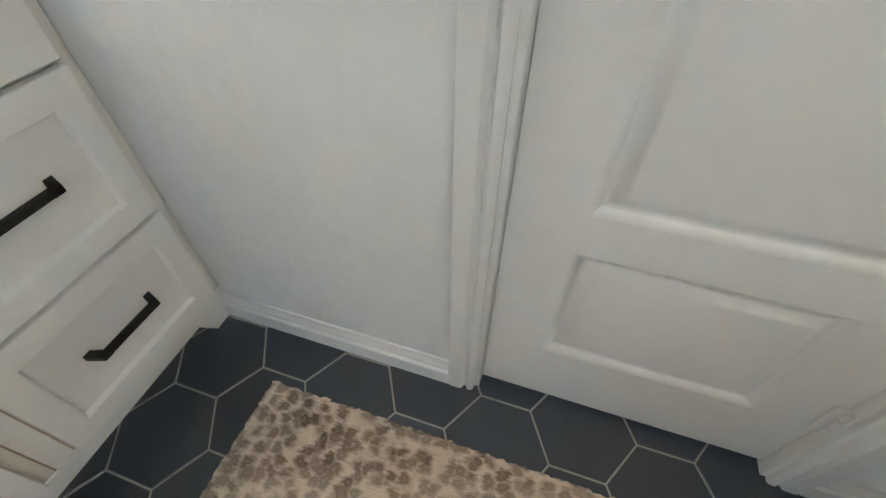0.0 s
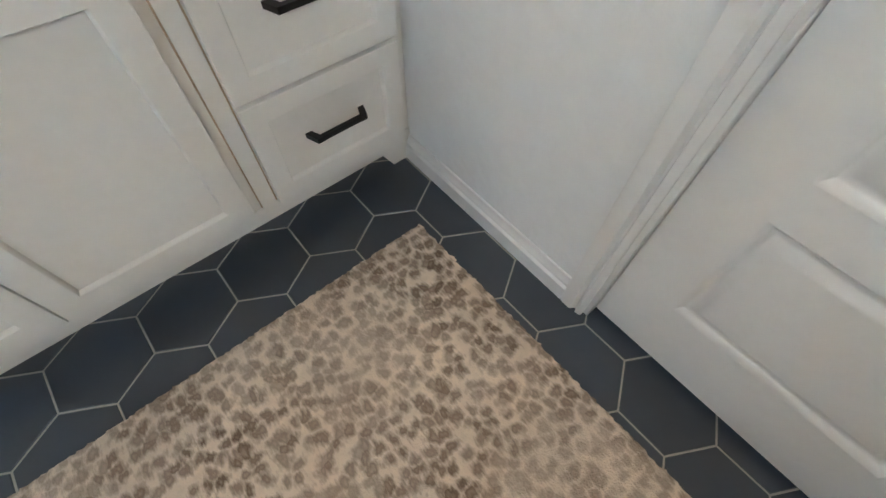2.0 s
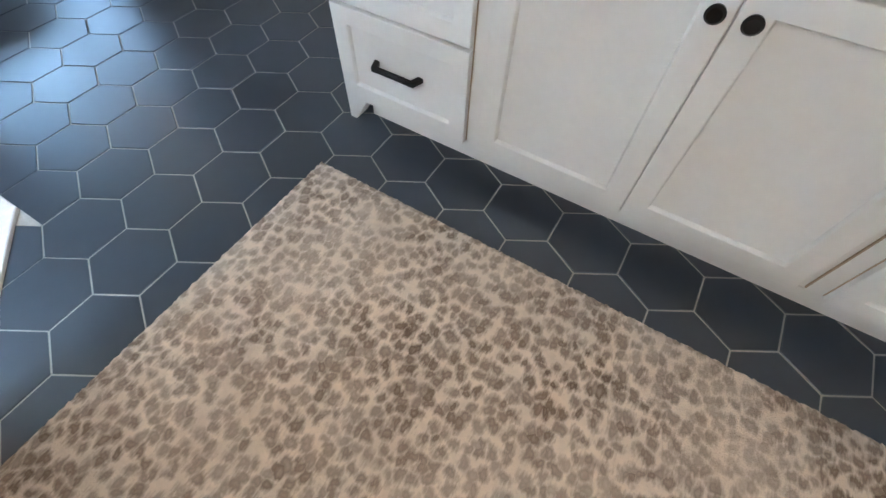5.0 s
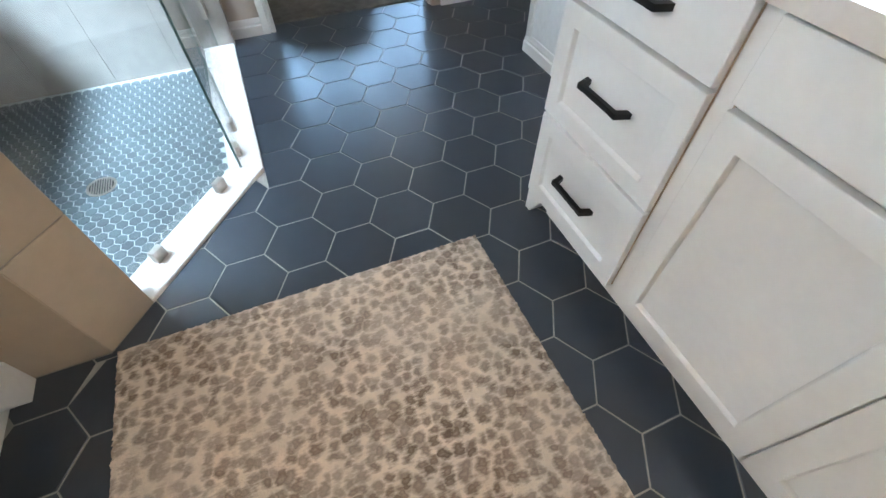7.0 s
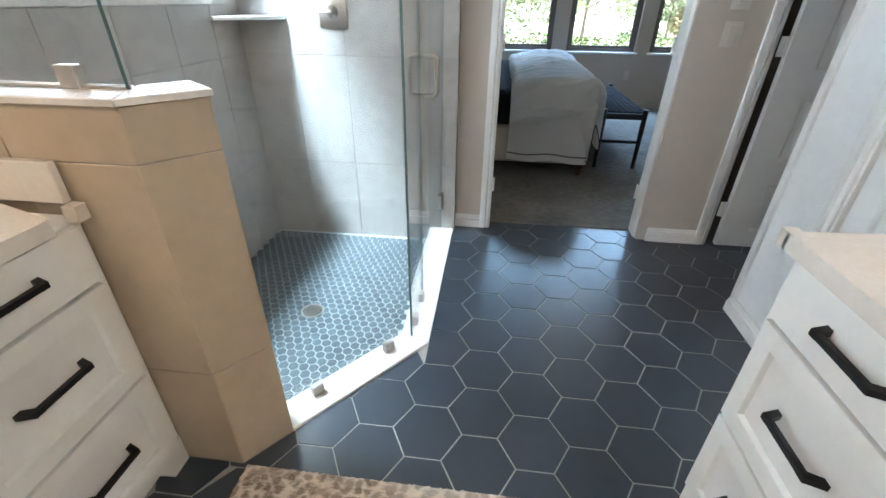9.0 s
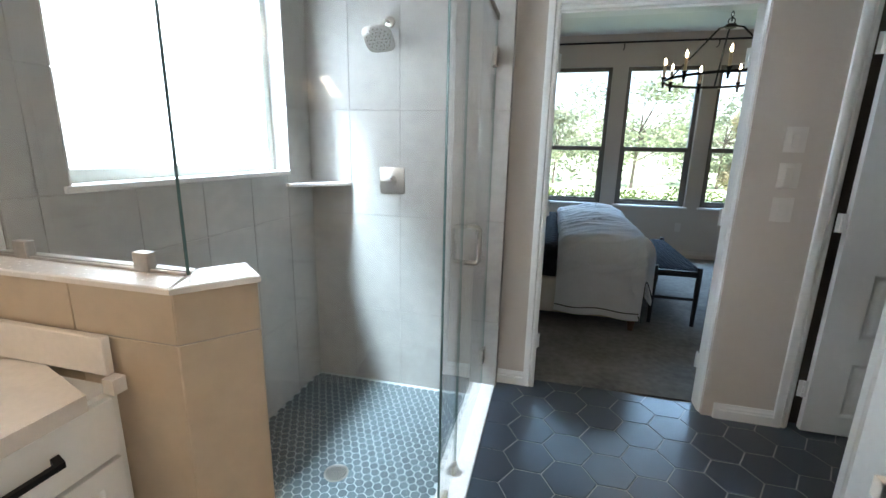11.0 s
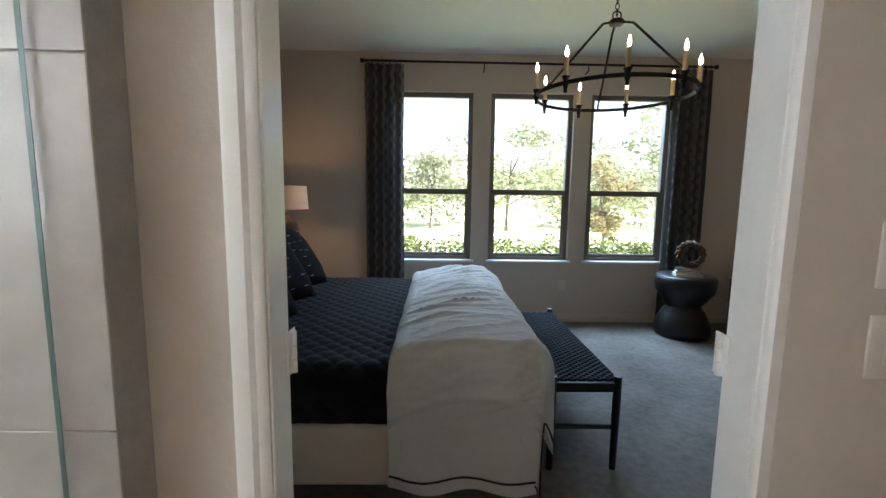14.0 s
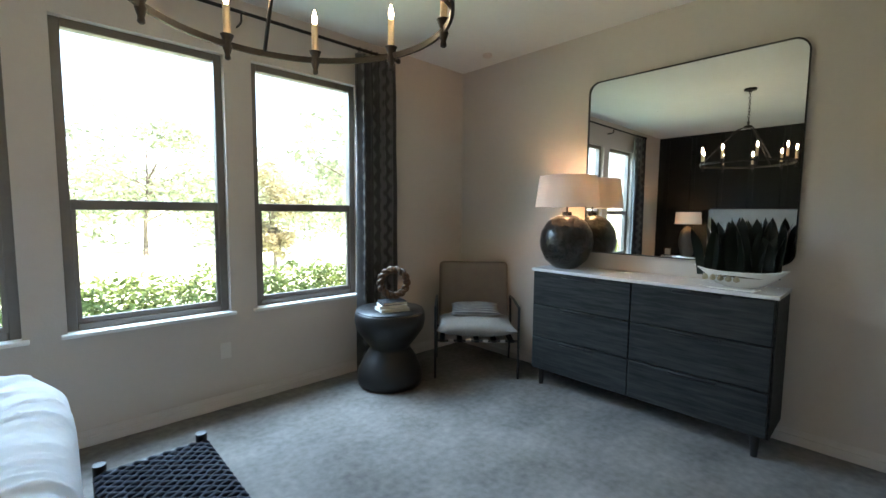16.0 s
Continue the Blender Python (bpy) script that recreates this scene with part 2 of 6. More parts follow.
CHAIRCLOTH = mat("grey_brown_chair_cloth", (0.165, 0.152, 0.136), 0.95, var=0.1, scale=9, bump=0.4, bscale=380, spec=0.1)
CHAIRSEAT = mat("pale_seat_linen", (0.31, 0.295, 0.27), 0.95, var=0.08, scale=9, bump=0.4, bscale=380, spec=0.1)
BASEPAINT = mat("greige_baseboard_paint", (0.585, 0.535, 0.49), 0.5, var=0.03, scale=4)
WALNUT = mat("walnut_leg", (0.11, 0.055, 0.03), 0.45, var=0.3, scale=14)


def wavy(m, per_metre, sway, rise, pale, amount):
    """Upright pale stripes that snake from side to side over a cloth."""
    nt = m.node_tree
    N, L = nt.nodes, nt.links
    p = N["Principled BSDF"]
    base = p.inputs["Base Color"].links[0].from_socket
    geo, sep = N.new("ShaderNodeNewGeometry"), N.new("ShaderNodeSeparateXYZ")
    L.new(geo.outputs["Position"], sep.inputs[0])

    def calc(op, a, b=0.0, c=0.0):
        n = N.new("ShaderNodeMath")
        n.operation = op
        for k, v in enumerate((a, b, c)):
            if isinstance(v, (int, float)):
                n.inputs[k].default_value = v
            else:
                L.new(v, n.inputs[k])
        return n.outputs[0]

    snake = calc("SINE", calc("MULTIPLY", sep.outputs[2], math.tau / rise))
    along = calc("MULTIPLY_ADD", snake, sway, sep.outputs[0])
    stripe = calc("SINE", calc("MULTIPLY", along, math.tau * per_metre))
    mr = N.new("ShaderNodeMapRange")
    mr.inputs[1].default_value, mr.inputs[2].default_value = 0.1, 0.8
    mr.inputs[3].default_value, mr.inputs[4].default_value = 0.0, amount
    L.new(stripe, mr.inputs[0])
    mx = N.new("ShaderNodeMix")
    mx.data_type = "RGBA"
    L.new(mr.outputs[0], mx.inputs[0])
    L.new(base, mx.inputs[6])
    mx.inputs[7].default_value = (*pale, 1)
    L.new(mx.outputs[2], p.inputs["Base Color"])
    return m


def grained(m, stretch, pale):
    """Long wood grain: pale streaks drawn out along one axis."""
    nt = m.node_tree
    N, L = nt.nodes, nt.links
    p = N["Principled BSDF"]
    base = p.inputs["Base Color"].links[0].from_socket
    geo, mp, nz, rm, mx = (N.new(k) for k in ("ShaderNodeNewGeometry", "ShaderNodeMapping", "ShaderNodeTexNoise", "ShaderNodeValToRGB", "ShaderNodeMix"))
    mp.inputs["Scale"].default_value = stretch
    nz.inputs["Scale"].default_value, nz.inputs["Detail"].default_value, nz.inputs["Roughness"].default_value = 1.0, 6, 0.65
    L.new(geo.outputs["Position"], mp.inputs[0])
    L.new(mp.outputs[0], nz.inputs["Vector"])
    L.new(nz.outputs[0], rm.inputs[0])
    rm.color_ramp.elements[0].position, rm.color_ramp.elements[1].position = 0.40, 0.70
    mx.data_type = "RGBA"
    L.new(rm.outputs[0], mx.inputs[0])
    L.new(base, mx.inputs[6])
    mx.inputs[7].default_value = (*pale, 1)
    L.new(mx.outputs[2], p.inputs["Base Color"])
    return m


def shade_cloth(name, color):
    """Stiff linen that lets part of the bulb's light through."""
    m = mat(name, color, 0.9, var=0.03, scale=8, bump=0.2, bscale=400, spec=0.1)
    nt = m.node_tree
    p = nt.nodes["Principled BSDF"]
    tl, mx = nt.nodes.new("ShaderNodeBsdfTranslucent"), nt.nodes.new("ShaderNodeMixShader")
    mx.inputs[0].default_value = 0.22
    tl.inputs[0].default_value = (0.85, 0.72, 0.60, 1)
    nt.links.new(p.outputs[0], mx.inputs[1])
    nt.links.new(tl.outputs[0], mx.inputs[2])
    nt.links.new(mx.outputs[0], nt.nodes["Material Output"].inputs[0])
    return m


CURTAIN = wavy(mat("grey_curtain_cloth", (0.135, 0.128, 0.126), 0.95, var=0.25, scale=9, bump=0.4, bscale=300, spec=0.1), 11, 0.010, 0.13, (0.37, 0.36, 0.355), 0.6)
DRESSER = grained(mat("charcoal_stained_oak", (0.011, 0.012, 0.012), 0.6, var=0.4, scale=5, bump=0.2, bscale=60, spec=0.28), (40, 3.5, 55), (0.038, 0.040, 0.039))
DTOP = mat("white_stone_top", (0.70, 0.69, 0.68), 0.25, var=0.05, scale=6)
FRAMEGREY = mat("taupe_window_vinyl", (0.155, 0.135, 0.115), 0.5, var=0.08, scale=8)
SHADE = shade_cloth("linen_shade", (0.72, 0.68, 0.64))
BULB = glow("candle_flame_bulb", (1.0, 0.76, 0.46), 24.0)
FLAMELAMP = glow("warm_globe_shade", (1.0, 0.81, 0.59), 0.9)
WAX = mat("cream_candle_sleeve", (0.62, 0.50, 0.34), 0.6, var=0.06, scale=20)
CERAMIC = mat("mottled_black_ceramic", (0.008, 0.007, 0.0065), 0.27, var=0.5, scale=22, bump=0.12, bscale=30, second=(0.034, 0.028, 0.024))
TERRA = mat("brown_matte_ceramic", (0.075, 0.05, 0.034), 0.7, var=0.2, scale=14, bump=0.2, bscale=60)
GOLDWOOD = mat("carved_brown_wood", (0.105, 0.058, 0.030), 0.55, var=0.3, scale=20, bump=0.2, bscale=60)
WHITECER = mat("white_glazed_ceramic", (0.76, 0.75, 0.71), 0.22, var=0.03, scale=9)
BOOKA = mat("black_book_cloth", (0.03, 0.03, 0.032), 0.7, var=0.1, scale=20)
BOOKB = mat("white_book_cover", (0.66, 0.65, 0.62), 0.6, var=0.05, scale=20)
PAPER = mat("book_pages", (0.62, 0.58, 0.50), 0.9, var=0.08, scale=60)
CHECK = mat("black_and_white_woven_strap", (0.55, 0.53, 0.50), 0.9, var=0.1, scale=30)
SNAKE = mat("dark_green_leaf", (0.010, 0.018, 0.010), 0.4, var=0.4, scale=26)


def leafy(name, color, var, scale):
    """Thin leaves: as much light comes through as comes back."""
    m = mat(name, color, 0.6, var=var, scale=scale, spec=0.3)
    nt = m.node_tree
    p = nt.nodes["Principled BSDF"]
    tl, mx = nt.nodes.new("ShaderNodeBsdfTranslucent"), nt.nodes.new("ShaderNodeMixShader")
    mx.inputs[0].default_value = 0.45
    nt.links.new(p.inputs["Base Color"].links[0].from_socket, tl.inputs[0])
    nt.links.new(p.outputs[0], mx.inputs[1])
    nt.links.new(tl.outputs[0], mx.inputs[2])
    nt.links.new(mx.outputs[0], nt.nodes["Material Output"].inputs[0])
    return m


LEAF = leafy("sunlit_leaf", (0.28, 0.315, 0.205), 0.4, 1.3)
WOODLEAF = leafy("woodland_leaf", (0.26, 0.29, 0.20), 0.4, 0.8)
LEAFDK = leafy("hedge_leaf", (0.115, 0.150, 0.045), 0.7, 6.0)
LEAFRED = leafy("coppery_leaf", (0.28, 0.245, 0.15), 0.45, 4.0)
BARK = mat("grey_bark", (0.13, 0.105, 0.085), 0.9, var=0.3, scale=9, bump=0.5, bscale=40)
GRASS = mat("dry_lawn", (0.52, 0.60, 0.37), 0.95, var=0.3, scale=1.2, bump=0.6, bscale=60)
SWITCH = mat("white_switch_plastic", (0.63, 0.585, 0.535), 0.35, var=0.02, scale=10)
MIRROR = mat("silvered_mirror", (0.86, 0.88, 0.87), 0.03, metal=1.0, var=0.01, scale=3)
for mirror_rough in [n for n in MIRROR.node_tree.nodes if n.type == "MAP_RANGE"]:
    mirror_rough.inputs[3].default_value = mirror_rough.inputs[4].default_value = 0.012


# ---- mesh helpers ----
def bx(bm, x0, x1, y0, y1, z0, z1, bev=0.0, seg=1):
    vs = [bm.verts.new(p) for p in ((x0, y0, z0), (x1, y0, z0), (x1, y1, z0), (x0, y1, z0), (x0, y0, z1), (x1, y0, z1), (x1, y1, z1), (x0, y1, z1))]
    fs = [bm.faces.new([vs[i] for i in f]) for f in ((3, 2, 1, 0), (4, 5, 6, 7), (0, 1, 5, 4), (1, 2, 6, 5), (2, 3, 7, 6), (3, 0, 4, 7))]
    if bev:
        es = list({e for f in fs for e in f.edges})
        bmesh.ops.bevel(bm, geom=es, offset=bev, segments=seg, affect="EDGES", profile=0.5)
    return bm


def box(x0, x1, y0, y1, z0, z1, bev=0.0, seg=1):
    return bx(bmesh.new(), x0, x1, y0, y1, z0, z1, bev, seg)


def tube(bm, pts, r, n=8, taper=None, cap=True):
    """A round bar along points; taper: a radius for each point."""
    pts = [Vector(p) for p in pts]
    rings = []
    for i, p in enumerate(pts):
        d = (pts[min(i + 1, len(pts) - 1)] - pts[max(i - 1, 0)]).normalized()
        a = d.orthogonal().normalized() if i == 0 else (a - d * a.dot(d)).normalized()
        b = d.cross(a)
        rr = taper[i] if taper else r
        rings.append([bm.verts.new(p + (a * math.cos(k * math.tau / n) + b * math.sin(k * math.tau / n)) * rr) for k in range(n)])
    for u, v in zip(rings, rings[1:]):
        for k in range(n):
            bm.faces.new((u[k], u[(k + 1) % n], v[(k + 1) % n], v[k]))
    if cap:
        bm.faces.new(rings[0][::-1])
        bm.faces.new(rings[-1])
    return bm


def lathe(bm, profile, n=32, at=(0, 0, 0), squash=1.0):
    """A turned body from (radius, height) pairs."""
    rings = []
    for r, z in profile:
        rings.append([bm.verts.new((at[0] + r * math.cos(k * math.tau / n), at[1] + r * squash * math.sin(k * math.tau / n), at[2] + z)) for k in range(n)])
    for u, v in zip(rings, rings[1:]):
        for k in range(n):
            bm.faces.new((u[k], u[(k + 1) % n], v[(k + 1) % n], v[k]))
    bm.faces.new(rings[0][::-1])
    bm.faces.new(rings[-1])
    return bm


def sheet(bm, fn, nu, nv, thick=0.0):
    """A surface fn(u, v) for u, v in 0..1."""
    g = [[bm.verts.new(fn(i / nu, j / nv)) for j in range(nv + 1)] for i in range(nu + 1)]
    fs = [bm.faces.new((g[i][j], g[i + 1][j], g[i + 1][j + 1], g[i][j + 1])) for i in range(nu) for j in range(nv)]
    if thick:
        bm.normal_update()
        bmesh.ops.solidify(bm, geom=fs, thickness=thick)
    return bm


def prism(bm, poly, z0, z1, bev=0.0):
    """A flat plan polygon raised from z0 to z1."""
    lo, hi = [bm.verts.new((x, y, z0)) for x, y in poly], [bm.verts.new((x, y, z1)) for x, y in poly]
    top = bm.faces.new(hi)
    bm.faces.new(lo[::-1])
    for i in range(len(poly)):
        j = (i + 1) % len(poly)
        bm.faces.new((lo[i], lo[j], hi[j], hi[i]))
    if bev:
        bmesh.ops.bevel(bm, geom=list(top.edges), offset=bev, segments=1, affect="EDGES")
    return bm


def mesh(name, bm, material, angle=40):
    bmesh.ops.recalc_face_normals(bm, faces=bm.faces)
    me = bpy.data.meshes.new(name)
    bm.to_mesh(me)
    bm.free()
    me.materials.append(material)
    me.polygons.foreach_set("use_smooth", [True] * len(me.polygons))
    me.set_sharp_from_angle(angle=radians(angle))
    return me


def origin(ob):
    v = Vector((0, 0, 0))
    while ob:
        v += ob.location
        ob = ob.parent
    return v


def thing(name, at, label, category, group=""):
    ob = new(name)
    ob.location = at
    ob.empty_display_size = 0.1
    return tagged(ob, label, category, group)


def part(name, bm, material, parent, label="", angle=40):
    """One mesh part, given in world places, under its thing."""
    bm.transform(Matrix.Translation(-origin(parent)))
    ob = new(name, mesh(name, bm, material, angle))
    ob.parent = parent
    if label:
        ob["label"] = label
    return ob


def solid(name, bm, material, label, category="", kind="", group="", angle=40):
    """A thing or piece of the setting that is one mesh."""
    return tagged(new(name, mesh(name, bm, material, angle)), label, category, group, kind)


def structure(name, bm, material, label, category):
    return solid(name, bm, material, label, category, "structure")


# ---- the shell ----
CEIL_B, CEIL_R = 2.75, 2.89
structure("ground", sheet(bmesh.new(), lambda u, v: (-250 + 500 * u, 7.7 + 500 * v, -0.18), 4, 4), GRASS, "dry sunlit lawn beyond the windows", "ground")
structure("bathroom_slab", box(-2.1, 2.0, -0.15, 3.632, -0.2, -0.075), GROUT, "concrete slab under the bathroom", "floor")

# back wall with its door opening
DX0, DX1, DH = -1.272, -0.633, 2.05
wb = bmesh.new()
bx(wb, DX1, 0.75, -0.12, 0, -0.1, CEIL_B), bx(wb, -2.1, DX0, -0.12, 0, -0.1, CEIL_B), bx(wb, DX0, DX1, -0.12, 0, DH, CEIL_B)
structure("wall_south", wb, BATHPAINT, "smooth white painted wall behind the vanities", "wall")
structure("closet_back_wall", box(-1.6, -0.3, -0.75, -0.65, -0.1, CEIL_B), BATHPAINT, "plain wall behind the closed door", "wall")

# right wall with the toilet room's door opening
RX, TY0, TY1 = 0.62, 1.89, 2.50
wr = bmesh.new()
bx(wr, RX, RX + 0.12, -0.12, TY0, -0.1, CEIL_B), bx(wr, RX, RX + 0.12, TY1, 2.82, -0.1, CEIL_B), bx(wr, RX, RX + 0.12, TY0, TY1, 2.05, CEIL_B)
structure("wall_east", wr, BATHPAINT, "white painted wall beside the vanity", "wall")
structure("recess_wall", box(RX + 0.12, 2.0, 2.70, 2.82, -0.1, CEIL_B), BATHPAINT, "white painted wall of the side recess", "wall")
structure("recess_end_wall", box(1.9, 2.0, 2.82, 3.66, -0.1, CEIL_B), BATHPAINT, "plain end wall of the side recess", "wall")

# left wall with the shower window
LX, WY0, WY1, WZ0, WZ1 = -1.945, 2.10, 3.24, 1.262, 2.28
wl = bmesh.new()
bx(wl, LX - 0.15, LX, -0.12, WY0, -0.2, CEIL_B), bx(wl, LX - 0.15, LX, WY1, 3.66, -0.2, CEIL_B)
bx(wl, LX - 0.15, LX, WY0, WY1, -0.2, WZ0), bx(wl, LX - 0.15, LX, WY0, WY1, WZ1, CEIL_B)
structure("wall_west", wl, BATHPAINT, "painted outer wall of the bathroom", "wall")

# wall between bathroom and bedroom, with two openings
OX0, OX1, OH = -0.555, 0.365, 2.085
QX0, QX1 = 0.765, 1.45
wd = bmesh.new()
bx(wd, -2.1, OX0, 3.545, 3.635, -0.2, CEIL_R + 0.05), bx(wd, OX0, OX1, 3.545, 3.635, OH, CEIL_R + 0.05)
bx(wd, OX1, QX0, 3.505, 3.635, -0.2, CEIL_R + 0.05), bx(wd, QX0, QX1, 3.505, 3.635, OH, CEIL_R + 0.05), bx(wd, QX1, 4.2, 3.505, 3.635, -0.2, CEIL_R + 0.05)
structure("wall_middle", wd, PAINT, "greige painted wall between bathroom and bedroom", "wall")
# Added block: its dark colour gives the unlit closet's shade.
structure("closet_liner", box(QX0 - 0.05, QX1 + 0.05, 3.56, 3.633, -0.05, OH + 0.05), CLOSETDARK, "dark block standing in for the shade behind the hinged door", "wall")
structure("ceiling_bathroom", box(-2.1, 2.0, -0.12, 3.545, CEIL_B, CEIL_B + 0.1), CEILPAINT, "flat white bathroom ceiling", "ceiling")

# bedroom
BXL, BXR, BY0, BY1 = -1.97, 3.60, 3.635, 7.50
structure("floor_bedroom", sheet(bmesh.new(), lambda u, v: (BXL - 0.1 + (BXR - BXL + 0.2) * u, 3.632 + (BY1 - 3.532) * v, 0.006 + 0.003 * noise.noise((u * 40, v * 40, 0))), 120, 80), CARPET, "mottled grey cut-pile carpet", "floor")
structure("wall_headboard_side", box(BXL - 0.12, BXL, BY0 - 0.1, BY1 + 0.2, -0.2, CEIL_R), BLACKWALL, "black accent wall behind the bed", "wall")
structure("wall_dresser_side", box(BXR, BXR + 0.12, BY0, BY1 + 0.2, -0.2, CEIL_R), PAINT, "greige painted wall behind the dresser", "wall")
structure("ceiling_bedroom", box(BXL - 0.1, BXR + 0.1, 3.635, BY1 + 0.2, CEIL_R, CEIL_R + 0.1), CEILPAINT, "flat pale bedroom ceiling", "ceiling")
# flat battens of the accent wall
for i in range(9):
    y = 3.78 + i * 0.45
    structure("panel_batten_%d" % (i + 1), box(BXL, BXL + 0.018, y, y + 0.38, 0.02, CEIL_R - 0.005, 0.006), BLACKWALL, "tall black panel of the accent wall", "wall panel")

WIN = [(-0.735, 0.145), (0.335, 1.225), (1.41, 2.29)]
SZ, TZ = 0.70, 2.50
ww = bmesh.new()
edges = [BXL - 0.12] + [v for w in WIN for v in w] + [BXR + 0.12]
for a, b in zip(edges[0::2], edges[1::2]):
    bx(ww, a, b, BY1, BY1 + 0.16, -0.2, CEIL_R)
for a, b in WIN:
    bx(ww, a, b, BY1, BY1 + 0.16, -0.2, SZ), bx(ww, a, b, BY1, BY1 + 0.16, TZ, CEIL_R)
structure("wall_north", ww, PAINT, "greige painted wall with three tall windows", "wall")


def bedroom_window(i, a, b):
    w = tagged(new("window_%d" % i), "tall single-hung window with taupe frame and white sill", "window", "bedroom windows", "structure")
    w.location = ((a + b) / 2, BY1 + 0.07, SZ)
    f, mid = 0.05, 1.452
    part("frame", bx(bx(bx(bx(bmesh.new(), a, a + f, BY1 + 0.05, BY1 + 0.12, SZ, TZ, 0.004), b - f, b, BY1 + 0.05, BY1 + 0.12, SZ, TZ, 0.004), a + f, b - f, BY1 + 0.05, BY1 + 0.12, TZ - f, TZ, 0.004), a + f, b - f, BY1 + 0.05, BY1 + 0.12, SZ, SZ + 0.045, 0.004), FRAMEGREY, w)
    part("meeting_rail", box(a + f, b - f, BY1 + 0.055, BY1 + 0.11, mid - 0.03, mid + 0.03, 0.004), FRAMEGREY, w)
    s = bmesh.new()
    bx(s, a + f, a + f + 0.022, BY1 + 0.06, BY1 + 0.09, SZ + 0.045, mid - 0.03), bx(s, b - f - 0.022, b - f, BY1 + 0.06, BY1 + 0.09, SZ + 0.045, mid - 0.03)
    bx(s, a + f + 0.022, b - f - 0.022, BY1 + 0.06, BY1 + 0.09, SZ + 0.045, SZ + 0.075)
    part("lower_sash", s, FRAMEGREY, w)
    for z0, z1, y in ((SZ + 0.04, mid, BY1 + 0.08), (mid, TZ - 0.04, BY1 + 0.095)):
        p = part("pane", box(a + 0.04, b - 0.04, y, y + 0.004, z0, z1), PANE, w)
        p.visible_shadow = False
    part("window_sill", box(a - 0.03, b + 0.03, BY1 - 0.035, BY1 + 0.06, SZ - 0.022, SZ + 0.003, 0.006, 2), TRIM, w)


for i, (a, b) in enumerate(WIN):
    bedroom_window(i + 1, a, b)

# shower window: frosted, with a deep tiled reveal
sw = tagged(new("window_4"), "frosted shower window with pale vinyl frame", "window", "", "structure")
sw.location = (LX - 0.1, (WY0 + WY1) / 2, WZ0)
fb = bmesh.new()
for y0, y1, z0, z1 in ((WY0, WY0 + 0.05, WZ0, WZ1), (WY1 - 0.05, WY1, WZ0, WZ1), (WY0 + 0.05, WY1 - 0.05, WZ0, WZ0 + 0.05), (WY0 + 0.05, WY1 - 0.05, WZ1 - 0.05, WZ1)):
    bx(fb, LX - 0.13, LX - 0.085, y0, y1, z0, z1, 0.006)
part("window_frame", fb, mat("pale_vinyl", (0.55, 0.55, 0.50), 0.4, var=0.03), sw)
part("pane", box(LX - 0.115, LX - 0.109, WY0 + 0.05, WY1 - 0.05, WZ0 + 0.05, WZ1 - 0.05), FROST, sw).visible_shadow = False
part("window_sill", box(LX - 0.085, LX + 0.014, WY0 - 0.02, WY1 + 0.002, WZ0 - 0.02, WZ0 + 0.004, 0.004), CAPSTONE, sw)
structure("backdrop", box(LX - 0.75, LX - 0.74, WY0 - 1.2, WY1 + 1.2, WZ0 - 0.9, WZ1 + 1.6), DAYCARD, "bright daylight beyond the frosted window", "sky")


# ---- trim ----
def moulding(bm, p0, p1, up, out, width, depth):
    """A casing or base profile from p0 to p1: up is across its width, out is away from the wall."""
    p0, p1, up, out = Vector(p0), Vector(p1), Vector(up), Vector(out)
    prof = [(0, 0), (0, 0.55), (0.06, 0.75), (0.24, 0.85), (0.29, 0.42), (0.36, 0.42), (0.48, 0.95), (0.85, 1.0), (1.0, 0.8), (1.0, 0)]
    a, b = [[bm.verts.new(p + up * (u * width) + out * (d * depth)) for u, d in prof] for p in (p0, p1)]
    for i in range(len(prof) - 1):
        bm.faces.new((a[i], a[i + 1], b[i + 1], b[i]))
    bm.faces.new(a), bm.faces.new(b[::-1])
    return bm


def baseboard(name, p0, p1, out, h=0.085, paint=TRIM, label="white moulded baseboard"):
    bm = bmesh.new()
    p0, p1, out = Vector(p0), Vector(p1), Vector(out)
    prof = [(0, 0), (0.018, 0), (0.018, 0.58), (0.011, 0.64), (0.012, 0.76), (0.005, 0.88), (0.005, 1.0), (0, 1.0)]
    a, b = [[bm.verts.new(p + out * d + Vector((0, 0, z * h))) for d, z in prof] for p in (p0, p1)]
    for i in range(len(prof) - 1):
        bm.faces.new((a[i], a[i + 1], b[i + 1], b[i]))
    bm.faces.new(a), bm.faces.new(b[::-1])
    return structure(name, bm, paint, label, "baseboard")


def casing(name, x0, x1, y, out, h, width=0.062, axis="x"):
    """Three lengths of moulded trim round a door opening in a wall."""
    c = tagged(new(name), "white moulded door casing", "door trim", "", "structure")
    to = (lambda s, z: (s, y, z)) if axis == "x" else (lambda s, z: (y, s, z))
    along = Vector((1, 0, 0)) if axis == "x" else Vector((0, 1, 0))
    c.location = to(x0, 0)
    part("side_casing", moulding(bmesh.new(), to(x0, 0), to(x0, h + width), -along, out, width, 0.02), TRIM, c)
    part("side_casing", moulding(bmesh.new(), to(x1, 0), to(x1, h + width), along, out, width, 0.02), TRIM, c)
    part("head_casing", moulding(bmesh.new(), to(x0, h), to(x1, h), (0, 0, 1), out, width, 0.0195), TRIM, c)
    return c


